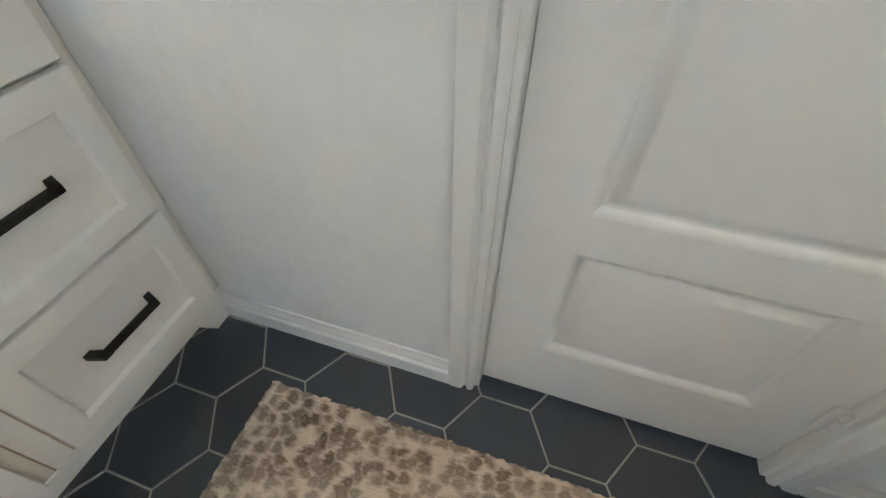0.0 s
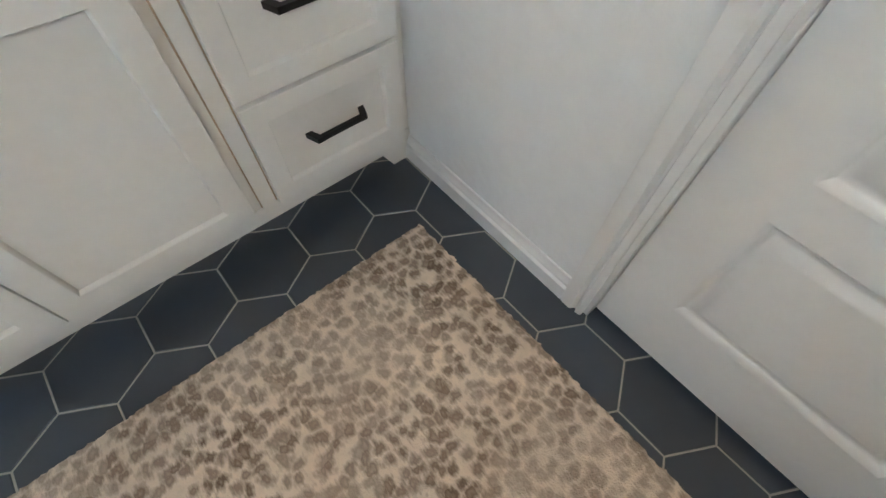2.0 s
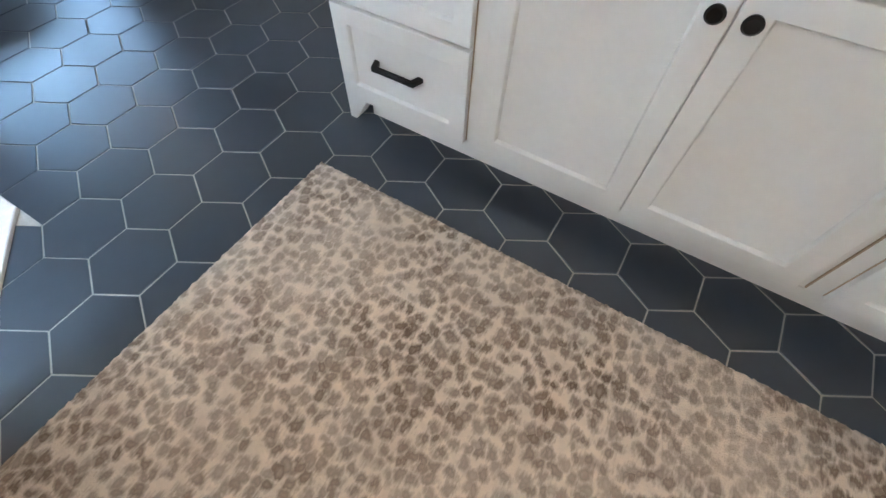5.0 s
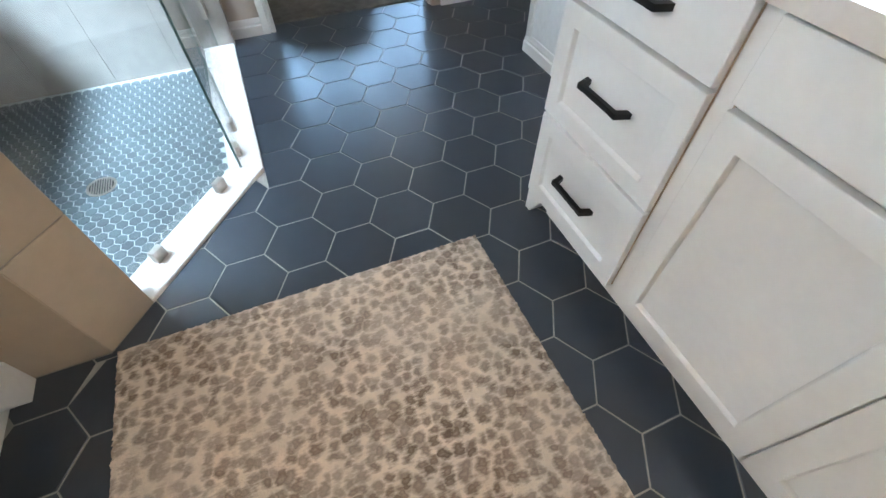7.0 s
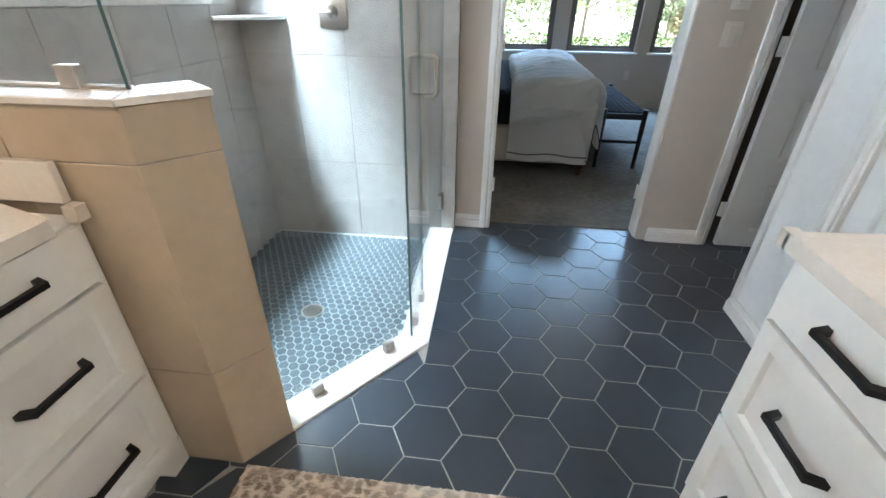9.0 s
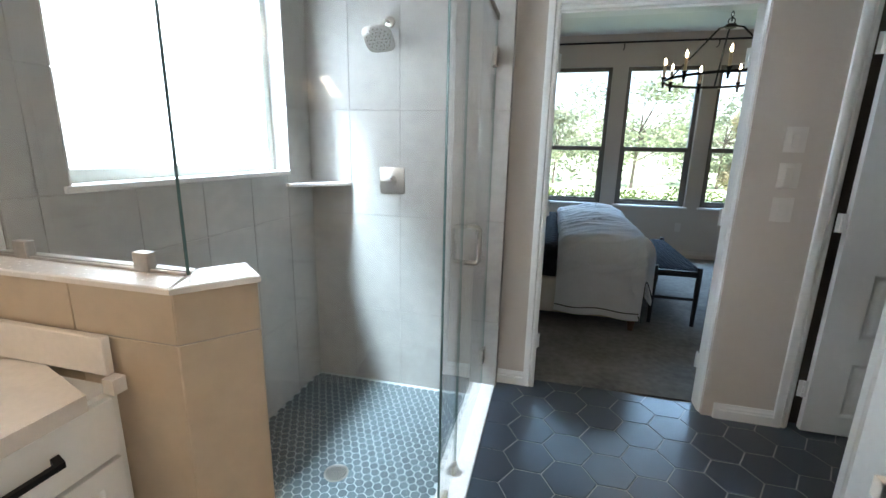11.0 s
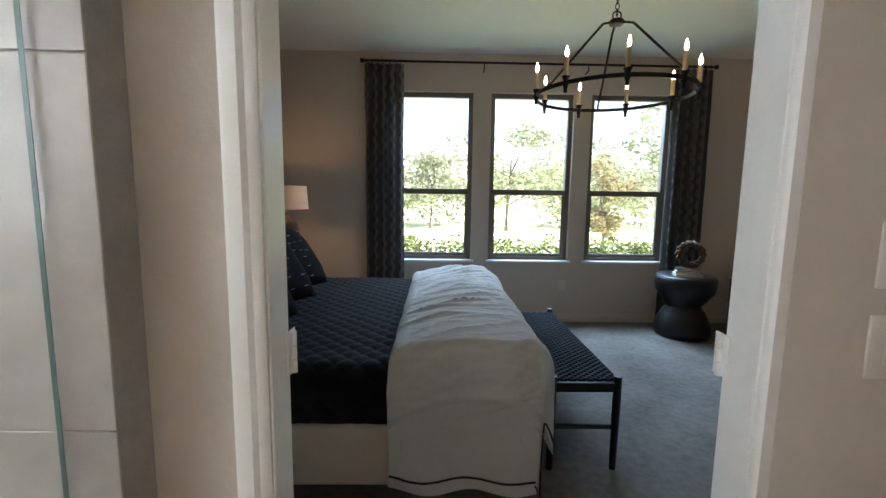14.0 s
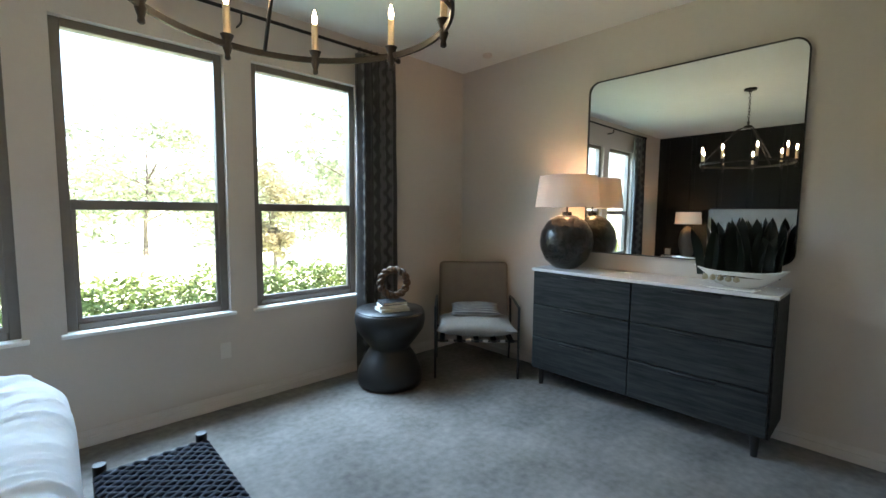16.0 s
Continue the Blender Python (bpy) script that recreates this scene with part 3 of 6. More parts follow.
def jamb(name, x0, x1, y0, y1, h, axis="x"):
    bm = bmesh.new()
    for a, b in ((x0 - 0.012, x0 + 0.012), (x1 - 0.012, x1 + 0.012)):
        bx(bm, a, b, y0, y1, 0, h, 0.002) if axis == "x" else bx(bm, y0, y1, a, b, 0, h, 0.002)
    bx(bm, x0, x1, y0, y1, h - 0.012, h + 0.012) if axis == "x" else bx(bm, y0, y1, x0, x1, h - 0.012, h + 0.012)
    return structure(name, bm, TRIM, "white painted door jamb", "door frame")


casing("trim_back_door", DX0, DX1, 0, (0, 1, 0), DH)
jamb("jamb_back_door", DX0, DX1, -0.121, 0.002, DH)
casing("trim_bedroom_door", OX0 + 0.008, OX1 - 0.008, 3.545, (0, -1, 0), OH)
casing("trim_bedroom_door_inner", OX0 - 0.004, OX1 + 0.004, 3.635, (0, 1, 0), OH)
jamb("jamb_bedroom_door", OX0, OX1, 3.543, 3.637, OH)
casing("trim_closet_door", QX0, QX1, 3.505, (0, -1, 0), OH)
jamb("jamb_closet_door", QX0, QX1, 3.503, 3.56, OH)
casing("trim_toilet_door", TY0, TY1, RX, (-1, 0, 0), 2.05, axis="y")
jamb("jamb_toilet_door", TY0, TY1, RX - 0.002, RX + 0.12, 2.05, axis="y")
baseboard("baseboard_south", (DX1 + 0.062, 0, 0), (0.075, 0, 0), (0, 1, 0))
baseboard("baseboard_south_west", (-1.5, 0, 0), (DX0 - 0.062, 0, 0), (0, 1, 0))
baseboard("baseboard_east", (RX, TY1 + 0.062, 0), (RX, 2.836, 0), (-1, 0, 0))
baseboard("baseboard_corner", (RX - 0.016, 2.82, 0), (1.9, 2.82, 0), (0, 1, 0))
baseboard("baseboard_shower_side", (-0.77, 3.545, 0), (OX0 - 0.054, 3.545, 0), (0, -1, 0))
baseboard("baseboard_switches", (OX1 + 0.054, 3.505, 0), (QX0 - 0.062, 3.505, 0), (0, -1, 0))
baseboard("baseboard_north", (BXL, BY1, 0), (BXR, BY1, 0), (0, -1, 0), 0.10, BASEPAINT, "greige moulded baseboard")
baseboard("baseboard_dresser_side", (BXR, BY0, 0), (BXR, BY1, 0), (-1, 0, 0), 0.10, BASEPAINT, "greige moulded baseboard")
structure("wall_corner_strip", box(RX - 0.014, RX + 0.03, 2.795, 2.832, 0.085, CEIL_B - 0.01, 0.004), TRIM, "white corner trim of the wall end", "trim")
structure("carpet_edge_strip", box(OX0 + 0.012, OX1 - 0.012, 3.62, 3.645, -0.01, 0.009, 0.003), CARPET, "tucked carpet edge in the doorway", "threshold")

# ---- bathroom: vanities ----
def pull_handle(parent, x, y, z, half=0.08):
    """A square black bar pull on a face that looks towards -x."""
    r = 0.0065
    bm = bmesh.new()
    bx(bm, x - 0.034, x - 0.034 + 2 * r, y - half + 0.012, y + half - 0.012, z - r, z + r, 0.001)
    for s in (-1, 1):
        y0, y1 = sorted((y + s * (half - 0.016), y + s * half))
        vs = [bm.verts.new(p) for p in ((x + 0.001, y0, z - r), (x + 0.001, y1, z - r), (x + 0.001, y1, z + r), (x + 0.001, y0, z + r))]
        a, b = sorted((y + s * (half - 0.030), y + s * (half - 0.012)))
        ws = [bm.verts.new(p) for p in ((x - 0.034, a, z - r), (x - 0.034, b, z - r), (x - 0.034, b, z + r), (x - 0.034, a, z + r))]
        bm.faces.new(vs), bm.faces.new(ws)
        for i in range(4):
            j = (i + 1) % 4
            bm.faces.new((vs[i], vs[j], ws[j], ws[i]))
    return part("handle", bm, BLACK, parent, "square matte black bar pull")


def shaker_front(x, y0, y1, z0, z1, rail=0.05):
    """A framed front with a sunk panel in one piece; its face is at x, its back 20 mm behind."""
    bm = bmesh.new()
    rings = []
    for inset, depth in ((0.0, 0.02), (0.0, 0.0015), (0.0015, 0.0), (rail - 0.001, 0.0), (rail + 0.0008, 0.001), (rail + 0.0055, 0.0115), (rail + 0.0075, 0.0122)):
        rings.append([bm.verts.new((x + depth, *p)) for p in ((y0 + inset, z0 + inset), (y1 - inset, z0 + inset), (y1 - inset, z1 - inset), (y0 + inset, z1 - inset))])
    for a, b in zip(rings, rings[1:]):
        for i in range(4):
            j = (i + 1) % 4
            bm.faces.new((a[i], a[j], b[j], b[i]))
    bm.faces.new(rings[0]), bm.faces.new(rings[-1])
    return bm


def vanity(at):
    """A double-stack vanity that looks towards -x and runs from y = 0 to 1.843."""
    v = thing("bathroom_vanity", at, "white shaker vanity with black bar pulls on hex tile", "vanity", "bathroom vanities")
    X, D, W = 0.0, 0.535, 1.843
    o = Vector(at)

    def put(name, bm, material, parent, label=""):
        bm.transform(Matrix.Translation(o))
        return part(name, bm, material, parent, label)

    c = bmesh.new()
    bx(c, X + 0.002, D, 0.002, W - 0.002, 0.095, 0.856)
    put("body", c, CAB, v)
    put("toe_board", box(X + 0.05, X + 0.065, 0.06, W - 0.06, 0.0, 0.1), CAB, v)
    for y0, y1, flare in ((0.0, 0.095, 1), (W - 0.055, W, -1)):
        leg = bmesh.new()
        a, b = (y0, y1)
        k = 0.03
        lo = [(a, 0), (b - (k if flare > 0 else 0), 0), (b + (k if flare > 0 else 0), 0.1), (a - (k if flare < 0 else 0), 0.1)]
        if flare < 0:
            lo[0] = (a + k, 0)
        f = [[leg.verts.new((x, y, z)) for y, z in lo] for x in (X, X + 0.06)]
        leg.faces.new(f[0]), leg.faces.new(f[1][::-1])
        for i in range(4):
            j = (i + 1) % 4
            leg.faces.new((f[0][i], f[0][j], f[1][j], f[1][i]))
        put("foot", leg, CAB, v)
    put("side_panel", box(X + 0.06, D, W - 0.02, W, 0.0, 0.1), CAB, v)
    put("bottom_rail", box(X - 0.002, X + 0.02, 0.0, W, 0.088, 0.112, 0.002), CAB, v)
    for y in (0.446, 1.374):
        put("stile", box(X - 0.003, X + 0.01, y - 0.018, y + 0.018, 0.112, 0.85), CAB, v)
        put("edge_strip", box(X - 0.004, X + 0.004, y - 0.0215, y - 0.0185, 0.118, 0.85), RAWEDGE, v, "unpainted brown edge")
        put("edge_strip", box(X - 0.004, X + 0.004, y + 0.0185, y + 0.0215, 0.118, 0.85), RAWEDGE, v, "unpainted brown edge")
    F = X - 0.022
    for y0, y1 in ((0.030, 0.424), (1.396, 1.823)):
        for z0, z1, hz in ((0.116, 0.402, 0.274), (0.412, 0.700, 0.572), (0.710, 0.848, 0.788)):
            slab = z1 > 0.8
            d = put("drawer", box(F, F + 0.02, y0, y1, z0, z1, 0.002) if slab else shaker_front(F, y0, y1, z0, z1, 0.048), CAB, v)
            pull_handle(d, o.x + F, o.y + (y0 + y1) / 2, o.z + hz)
    put("false_front", box(F, F + 0.02, 0.49, 1.352, 0.710, 0.848, 0.002), CAB, v)
    for y0, y1, ky in ((0.49, 0.9195, 0.893), (0.9225, 1.352, 0.951)):
        d = put("door", shaker_front(F, y0, y1, 0.118, 0.698, 0.052), CAB, v)
        k = lathe(bmesh.new(), [(0.007, 0.0), (0.006, 0.014), (0.015, 0.017), (0.0165, 0.024), (0.012, 0.029)], 18)
        k.transform(Matrix.Translation((F, ky, 0.640)) @ Matrix.Rotation(radians(-90), 4, "Y"))
        put("knob", k, BLACK, d, "round matte black knob")
    return v


right_vanity = vanity((0.06, 0.0, 0.0))
copy_thing(right_vanity, pose(-1.455, 1.787, 0, 0, 0, 180))


def counter(name, x0, x1, y0, y1, splash, side=None):
    c = thing(name, ((x0 + x1) / 2, y0, 0.856), "pale veined quartz worktop on the white vanity", "worktop", "vanity worktops")
    top = bmesh.new()
    sx, sy, rx, ry = (x0 + x1) / 2, (y0 + y1) / 2, 0.19, 0.26
    ring = [(sx + rx * math.copysign(abs(math.cos(a)) ** 0.5, math.cos(a)), sy + ry * math.copysign(abs(math.sin(a)) ** 0.5, math.sin(a))) for a in [i * math.tau / 32 for i in range(32)]]
    outer = []
    for px, py in ring:
        dx, dy = px - sx, py - sy
        k = min(((x1 - x0) / 2) / max(abs(dx), 1e-6), ((y1 - y0) / 2) / max(abs(dy), 1e-6))
        outer.append((sx + dx * k, sy + dy * k))
    def rings(z):
        return [top.verts.new((x, y, z)) for x, y in ring], [top.verts.new((x, y, z)) for x, y in outer]
    (i1, o1), (i0, o0) = rings(0.893), rings(0.857)
    for k in range(32):
        j = (k + 1) % 32
        top.faces.new((i1[k], o1[k], o1[j], i1[j])), top.faces.new((o1[k], o0[k], o0[j], o1[j])), top.faces.new((i0[k], i1[k], i1[j], i0[j])), top.faces.new((o0[k], i0[k], i0[j], o0[j]))
    for cx in (x0, x1):
        for cy in (y0, y1):
            ix, iy = (0.03 if cx == x0 else -0.03), (0.03 if cy == y0 else -0.03)
            bx(top, *sorted((cx, cx + ix)), *sorted((cy, cy + iy)), 0.8572, 0.8928)
    part("slab", top, QUARTZ, c)
    bowl = sheet(bmesh.new(), lambda u, v: (sx + (rx + 0.004) * (1 - 0.75 * v ** 3) * math.copysign(abs(math.cos(u * math.tau)) ** 0.5, math.cos(u * math.tau)), sy + (ry + 0.004) * (1 - 0.75 * v ** 3) * math.copysign(abs(math.sin(u * math.tau)) ** 0.5, math.sin(u * math.tau)), 0.856 - 0.13 * v ** 0.5), 32, 8)
    part("basin", bowl, WHITECER, c, "white undermount basin")
    part("backsplash", box(*splash, y0, y1, 0.8935, 0.985, 0.003), QUARTZ, c)
    if side:
        part("side_splash", box(*side, 0.8935, 0.985, 0.003), QUARTZ, c)
    return c


counter("bathroom_worktop", 0.022, 0.618, 0.003, 1.872, (0.596, 0.617))
counter("bathroom_worktop", -1.942, -1.418, 0.003, 1.782, (-1.942, -1.922), (-1.921, -1.445, 1.762, 1.782))


def wall_mirror(x, out):
    m = thing("vanity_mirror", (x, 0.92, 1.05), "plain frameless mirror over the vanity", "mirror", "vanity mirrors")
    part("plate", box(*sorted((x, x + out * 0.006)), 0.12, 1.70, 1.06, 1.95, 0.002), MIRROR, m)
    light = thing("vanity_light", (x, 0.92, 2.12), "nickel bar with three warm lit glass shades", "wall lamp", "vanity lights")
    part("back_plate", box(*sorted((x, x + out * 0.03)), 0.55, 1.29, 2.10, 2.17, 0.006), NICKEL, light)
    for y in (0.62, 0.92, 1.22):
        part("arm", tube(bmesh.new(), [(x + out * 0.02, y, 2.13), (x + out * 0.09, y, 2.13), (x + out * 0.11, y, 2.16)], 0.008), NICKEL, light)
        part("shade", lathe(bmesh.new(), [(0.03, 0.10), (0.055, 0.09), (0.07, 0.0), (0.066, 0.0), (0.05, 0.08)], 20, (x + out * 0.11, y, 2.04)), FLAMELAMP, light, "warm lit glass shade")


wall_mirror(0.616, -1)
wall_mirror(-1.941, 1)

# ---- rug ----
def rug_surface(u, v):
    x, y = -1.258 + 1.092 * u, 0.146 + 1.64 * v
    e = 0.006 * noise.noise((x * 140, y * 140, 3)) * (1 if u in (0, 1) or v in (0, 1) else 0)
    rise = min(1, 12 * min(u, 1 - u) * 1.5, 12 * min(v, 1 - v) * 2)
    return (x + e, y + e, 0.003 + 0.010 * rise ** 0.5 + 0.0024 * noise.noise((x * 55, y * 55, 0)))


solid("bath_rug", sheet(bmesh.new(), rug_surface, 150, 220), RUG, "cream and brown leopard-spotted pile rug on tile", "rug")


# ---- doors ----
def panel_door(name, w, h, panels, label, parent_kind="structure", group=""):
    """A moulded door: local x along its width from the hinge, face towards -y, thickness 35 mm."""
    d = tagged(new(name), label, "door", group, parent_kind)
    bm = box(0, w, 0.0135, 0.0215, 0.0, h)
    cols = sorted({0.0, w, *[v for p in panels for v in p[:2]]})
    rows = sorted({0.0, h, *[v for p in panels for v in p[2:]]})
    for y0, y1 in ((0.0, 0.0135), (0.0215, 0.035)):
        for a, b in zip(cols, cols[1:]):
            for c, e in zip(rows, rows[1:]):
                if not any(p[0] - 1e-6 <= a and b <= p[1] + 1e-6 and p[2] - 1e-6 <= c and e <= p[3] + 1e-6 for p in panels):
                    bx(bm, a, b, y0, y1, c, e)
    part("slab", bm, TRIM, d)
    for x0, x1, z0, z1 in panels:
        for f in (0, 1):
            p = bmesh.new()
            steps = [(0.0, 0.0), (0.003, 0.0006), (0.012, 0.0105), (0.016, 0.0130), (0.021, 0.0130), (0.025, 0.0118), (0.036, 0.0030), (0.040, 0.0012), (0.044, 0.0008)]
            ringset = []
            for inset, depth in steps:
                y = depth if not f else 0.035 - depth
                ringset.append([p.verts.new(q) for q in ((x0 + inset, y, z0 + inset), (x1 - inset, y, z0 + inset), (x1 - inset, y, z1 - inset), (x0 + inset, y, z1 - inset))])
            for a, b in zip(ringset, ringset[1:]):
                for i in range(4):
                    j = (i + 1) % 4
                    p.faces.new((a[i], a[j], b[j], b[i]))
            p.faces.new(ringset[-1])
            part("panel", p, TRIM, d)
    return d


def door_knob(door, x, z):
    k = lathe(bmesh.new(), [(0.03, 0.0), (0.03, 0.006), (0.012, 0.01), (0.011, 0.03), (0.024, 0.04), (0.029, 0.052), (0.024, 0.064), (0.008, 0.068)], 24)
    k.transform(Matrix.Translation(origin(door)) @ Matrix.Translation((x, 0, z)) @ Matrix.Rotation(radians(90), 4, "X"))
    part("door_handle", k, NICKEL, door, "round brushed nickel knob")


def hinge(name, at, turn, parent=None):
    h = bmesh.new()
    bx(h, -0.022, 0.022, -0.002, 0.002, -0.045, 0.045, 0.001)
    for k in range(3):
        tube(h, [(0, -0.006, -0.044 + k * 0.03), (0, -0.006, -0.017 + k * 0.03)], 0.006, 10)
    ob = structure(name, h, TRIM, "painted white butt hinge", "hinge")
    ob.matrix_world = pose(*at, 0, 0, turn)


W1 = DX1 - DX0 - 0.03
back_door = panel_door("door_1", W1, 2.02, [(0.112, W1 - 0.108, 0.185, 0.478), (0.112, W1 - 0.108, 0.558, 1.86)], "closed white two-panel moulded door")
back_door.matrix_world = pose(DX1 - 0.014, -0.022, 0.022, 0, 0, 180)
door_knob(back_door, W1 - 0.06, 0.92)
# Black strip puts the shadow below the door into solid colour.
structure("door_shadow_gap", box(DX0 + 0.012, DX1 - 0.012, -0.10, -0.062, 0.0, 0.02), BLACKWALL, "black strip painting the shadow under the closed door", "threshold")
for i, z in enumerate((0.25, 1.1, 1.85)):
    hinge("hinge_back_door_%d" % (i + 1), (DX0 + 0.014, -0.018, z), 180)

W3 = TY1 - TY0 - 0.03
toilet_door = panel_door("door_2", W3, 2.02, [(0.09, W3 / 2 - 0.03, 0.20, 0.78), (W3 / 2 + 0.03, W3 - 0.09, 0.20, 0.78), (0.09, W3 / 2 - 0.03, 0.92, 1.55), (W3 / 2 + 0.03, W3 - 0.09, 0.92, 1.55), (0.09, W3 / 2 - 0.03, 1.65, 1.92), (W3 / 2 + 0.03, W3 - 0.09, 1.65, 1.92)], "closed white six-panel door beside the vanity")
toilet_door.matrix_world = pose(RX + 0.014, TY1 - 0.015, 0.012, 0, 0, -90)
door_knob(toilet_door, W3 - 0.25, 0.915)

W2 = QX1 - 0.822
closet_door = panel_door("door_3", W2, 2.05, [(0.15, W2 - 0.13, z0, z1) for z0, z1 in ((0.10, 0.395), (0.525, 0.855), (0.985, 1.315), (1.445, 1.90))], "white moulded panel door standing ajar on hinges")
closet_door.matrix_world = pose(0.822, 3.478, 0.012, 0, 0, 0)
for i, z in enumerate((0.24, 1.10, 1.88)):
    hinge("hinge_closet_%d" % (i + 1), (0.800, 3.492, z), 0)
for side, x in (("left", OX0 + 0.014), ("right", OX1 - 0.014)):
    for i, z in enumerate((0.26, 1.08, 1.86)):
        hinge("hinge_bedroom_%s_%d" % (side, i + 1), (x, 3.641, z), 90 if side == "left" else -90)


def switch_plate(z):
    s = thing("light_switch", (0.553, 3.504, z), "white two-gang rocker switch plate on the wall", "light switch", "switches by the door")
    part("plate", box(0.553 - 0.045, 0.553 + 0.045, 3.499, 3.505, z - 0.058, z + 0.058, 0.003, 2), SWITCH, s)
    part("rocker", box(0.553 - 0.017, 0.553 + 0.017, 3.4955, 3.4995, z - 0.034, z + 0.034, 0.002), SWITCH, s)


for z in (1.475, 1.310, 1.148):
    switch_plate(z)

# ---- shower ----
A, B, C = (-1.272, 1.790), (-1.166, 1.922), (-0.773, 2.400)
dl = math.hypot(C[0] - A[0], C[1] - A[1])
dx, dy = (C[0] - A[0]) / dl, (C[1] - A[1]) / dl
nx, ny = -dy, dx
TH = 0.125


def on_line(off, along):
    return (A[0] + nx * off + dx * along, A[1] + ny * off + dy * along)


def line_y(off, y):
    return on_line(off, (y - A[1] - ny * off) / dy)


def line_x(off, x):
    return on_line(off, (x - A[0] - nx * off) / dx)


BE = math.hypot(B[0] - A[0], B[1] - A[1])
hw = tagged(new("shower_half_wall"), "tiled half wall between vanity and shower", "half wall", "", "structure")
hw.location = (-1.6, 1.85, 0)
core = [(LX, 1.793), (A[0] - 0.002, 1.793), on_line(0.003, BE - 0.006), on_line(TH - 0.008, BE - 0.006), (line_y(TH, 1.907)), (LX, 1.907)]
part("core", prism(bmesh.new(), core, -0.075, 1.094), TILEGROUT, hw)


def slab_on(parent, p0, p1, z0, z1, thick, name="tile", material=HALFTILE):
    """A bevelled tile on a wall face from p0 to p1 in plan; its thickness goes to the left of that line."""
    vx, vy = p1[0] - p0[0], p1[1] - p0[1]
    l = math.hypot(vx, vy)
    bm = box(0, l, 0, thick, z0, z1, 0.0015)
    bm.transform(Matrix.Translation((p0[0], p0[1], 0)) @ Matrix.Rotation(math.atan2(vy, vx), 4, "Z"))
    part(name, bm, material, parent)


G = 0.0015
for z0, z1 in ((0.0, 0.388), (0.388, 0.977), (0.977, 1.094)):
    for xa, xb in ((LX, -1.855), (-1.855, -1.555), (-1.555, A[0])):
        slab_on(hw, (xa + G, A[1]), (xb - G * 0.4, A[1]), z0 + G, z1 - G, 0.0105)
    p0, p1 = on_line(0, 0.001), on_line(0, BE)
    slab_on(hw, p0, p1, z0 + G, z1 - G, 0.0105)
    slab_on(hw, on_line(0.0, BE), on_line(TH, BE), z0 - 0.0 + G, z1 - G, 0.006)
    for xa, xb in ((-1.32, -1.62), (-1.62, -1.945)):
        slab_on(hw, (xa, 1.917), (xb + G, 1.917), (z0 if z0 else -0.07) + G, z1 - G, 0.0105, material=WALLTILE)
cap0 = [(LX, 1.782), (A[0] + 0.004, 1.782), line_y(TH + 0.008, 1.925), (LX, 1.925)]
cap1 = [(A[0] + 0.006, 1.783), on_line(-0.008, BE + 0.006), on_line(TH + 0.008, BE + 0.006), (line_y(TH + 0.008, 1.925)[0] + 0.002, 1.925)]
part("cap", prism(bmesh.new(), cap0, 1.0945, 1.109, 0.003), CAPSTONE, hw, "white stone cap")
part("cap", prism(bmesh.new(), cap1, 1.0945, 1.109, 0.003), CAPSTONE, hw, "white stone cap")

cin = line_x(TH, C[0] - TH)
sill = tagged(new("shower_threshold"), "flat white stone threshold of the shower", "threshold", "", "structure")
sill.location = (C[0], C[1], 0)
cm = line_x(0.0, C[0])
part("length", prism(bmesh.new(), [on_line(0, BE), cm, cin, on_line(TH, BE)], -0.075, 0.014, 0.003), CAPSTONE, sill)
part("length", prism(bmesh.new(), [(cm[0], cm[1] + 0.001), (cm[0], 3.545), (C[0] - TH, 3.545), (cin[0], cin[1] + 0.001)], -0.075, 0.014, 0.003), CAPSTONE, sill)

GO = 0.078
gx = C[0] - GO
g_bend, g_corner = line_y(GO, 1.872), line_x(GO, gx)
GT = 2.03
CAPZ = 1.1095


def pane_wall(p0, p1, z0, z1, name, label, parent=None):
    vx, vy = p1[0] - p0[0], p1[1] - p0[1]
    l = math.hypot(vx, vy)
    m = Matrix.Translation((p0[0], p0[1], 0)) @ Matrix.Rotation(math.atan2(vy, vx), 4, "Z")
    g = thing(name, (p0[0], p0[1], z0), label, "glass panel")
    bm = box(0.001, l - 0.001, -0.004, 0.004, z0, z1)
    bm.transform(m)
    part("pane", bm, GLASS, g).visible_shadow = False
    for a, b in ((0.0, 0.001), (l - 0.001, l)):
        e = box(a, b, -0.0042, 0.0042, z0, z1)
        e.transform(m)
        part("polished_edge", e, GLASSEDGE, g, "dark green polished glass edge")
    return g, m


pane_wall((LX + 0.002, 1.872), g_bend, CAPZ, GT, "shower_glass", "clear fixed glass on the half wall's cap")
notch = BE + 0.008 - (g_bend[0] - A[0] - nx * GO) / dx
span = math.hypot(g_corner[0] - g_bend[0], g_corner[1] - g_bend[1])
gm = Matrix.Translation((g_bend[0], g_bend[1], 0)) @ Matrix.Rotation(math.atan2(dy, dx), 4, "Z")
g1 = thing("shower_glass", (g_bend[0], g_bend[1], 0.0165), "tall clear fixed glass panel notched over the half wall", "glass panel")
side = [(0.001, CAPZ), (notch, CAPZ), (notch, 0.0165), (span - 0.001, 0.0165), (span - 0.001, GT), (0.001, GT)]
nb = bmesh.new()
front, back = [[nb.verts.new((x, y, z)) for x, z in side] for y in (-0.004, 0.004)]
nb.faces.new(front), nb.faces.new(back[::-1])
for i in range(6):
    j = (i + 1) % 6
    nb.faces.new((front[i], front[j], back[j], back[i]))
nb.transform(gm)
part("pane", nb, GLASS, g1).visible_shadow = False
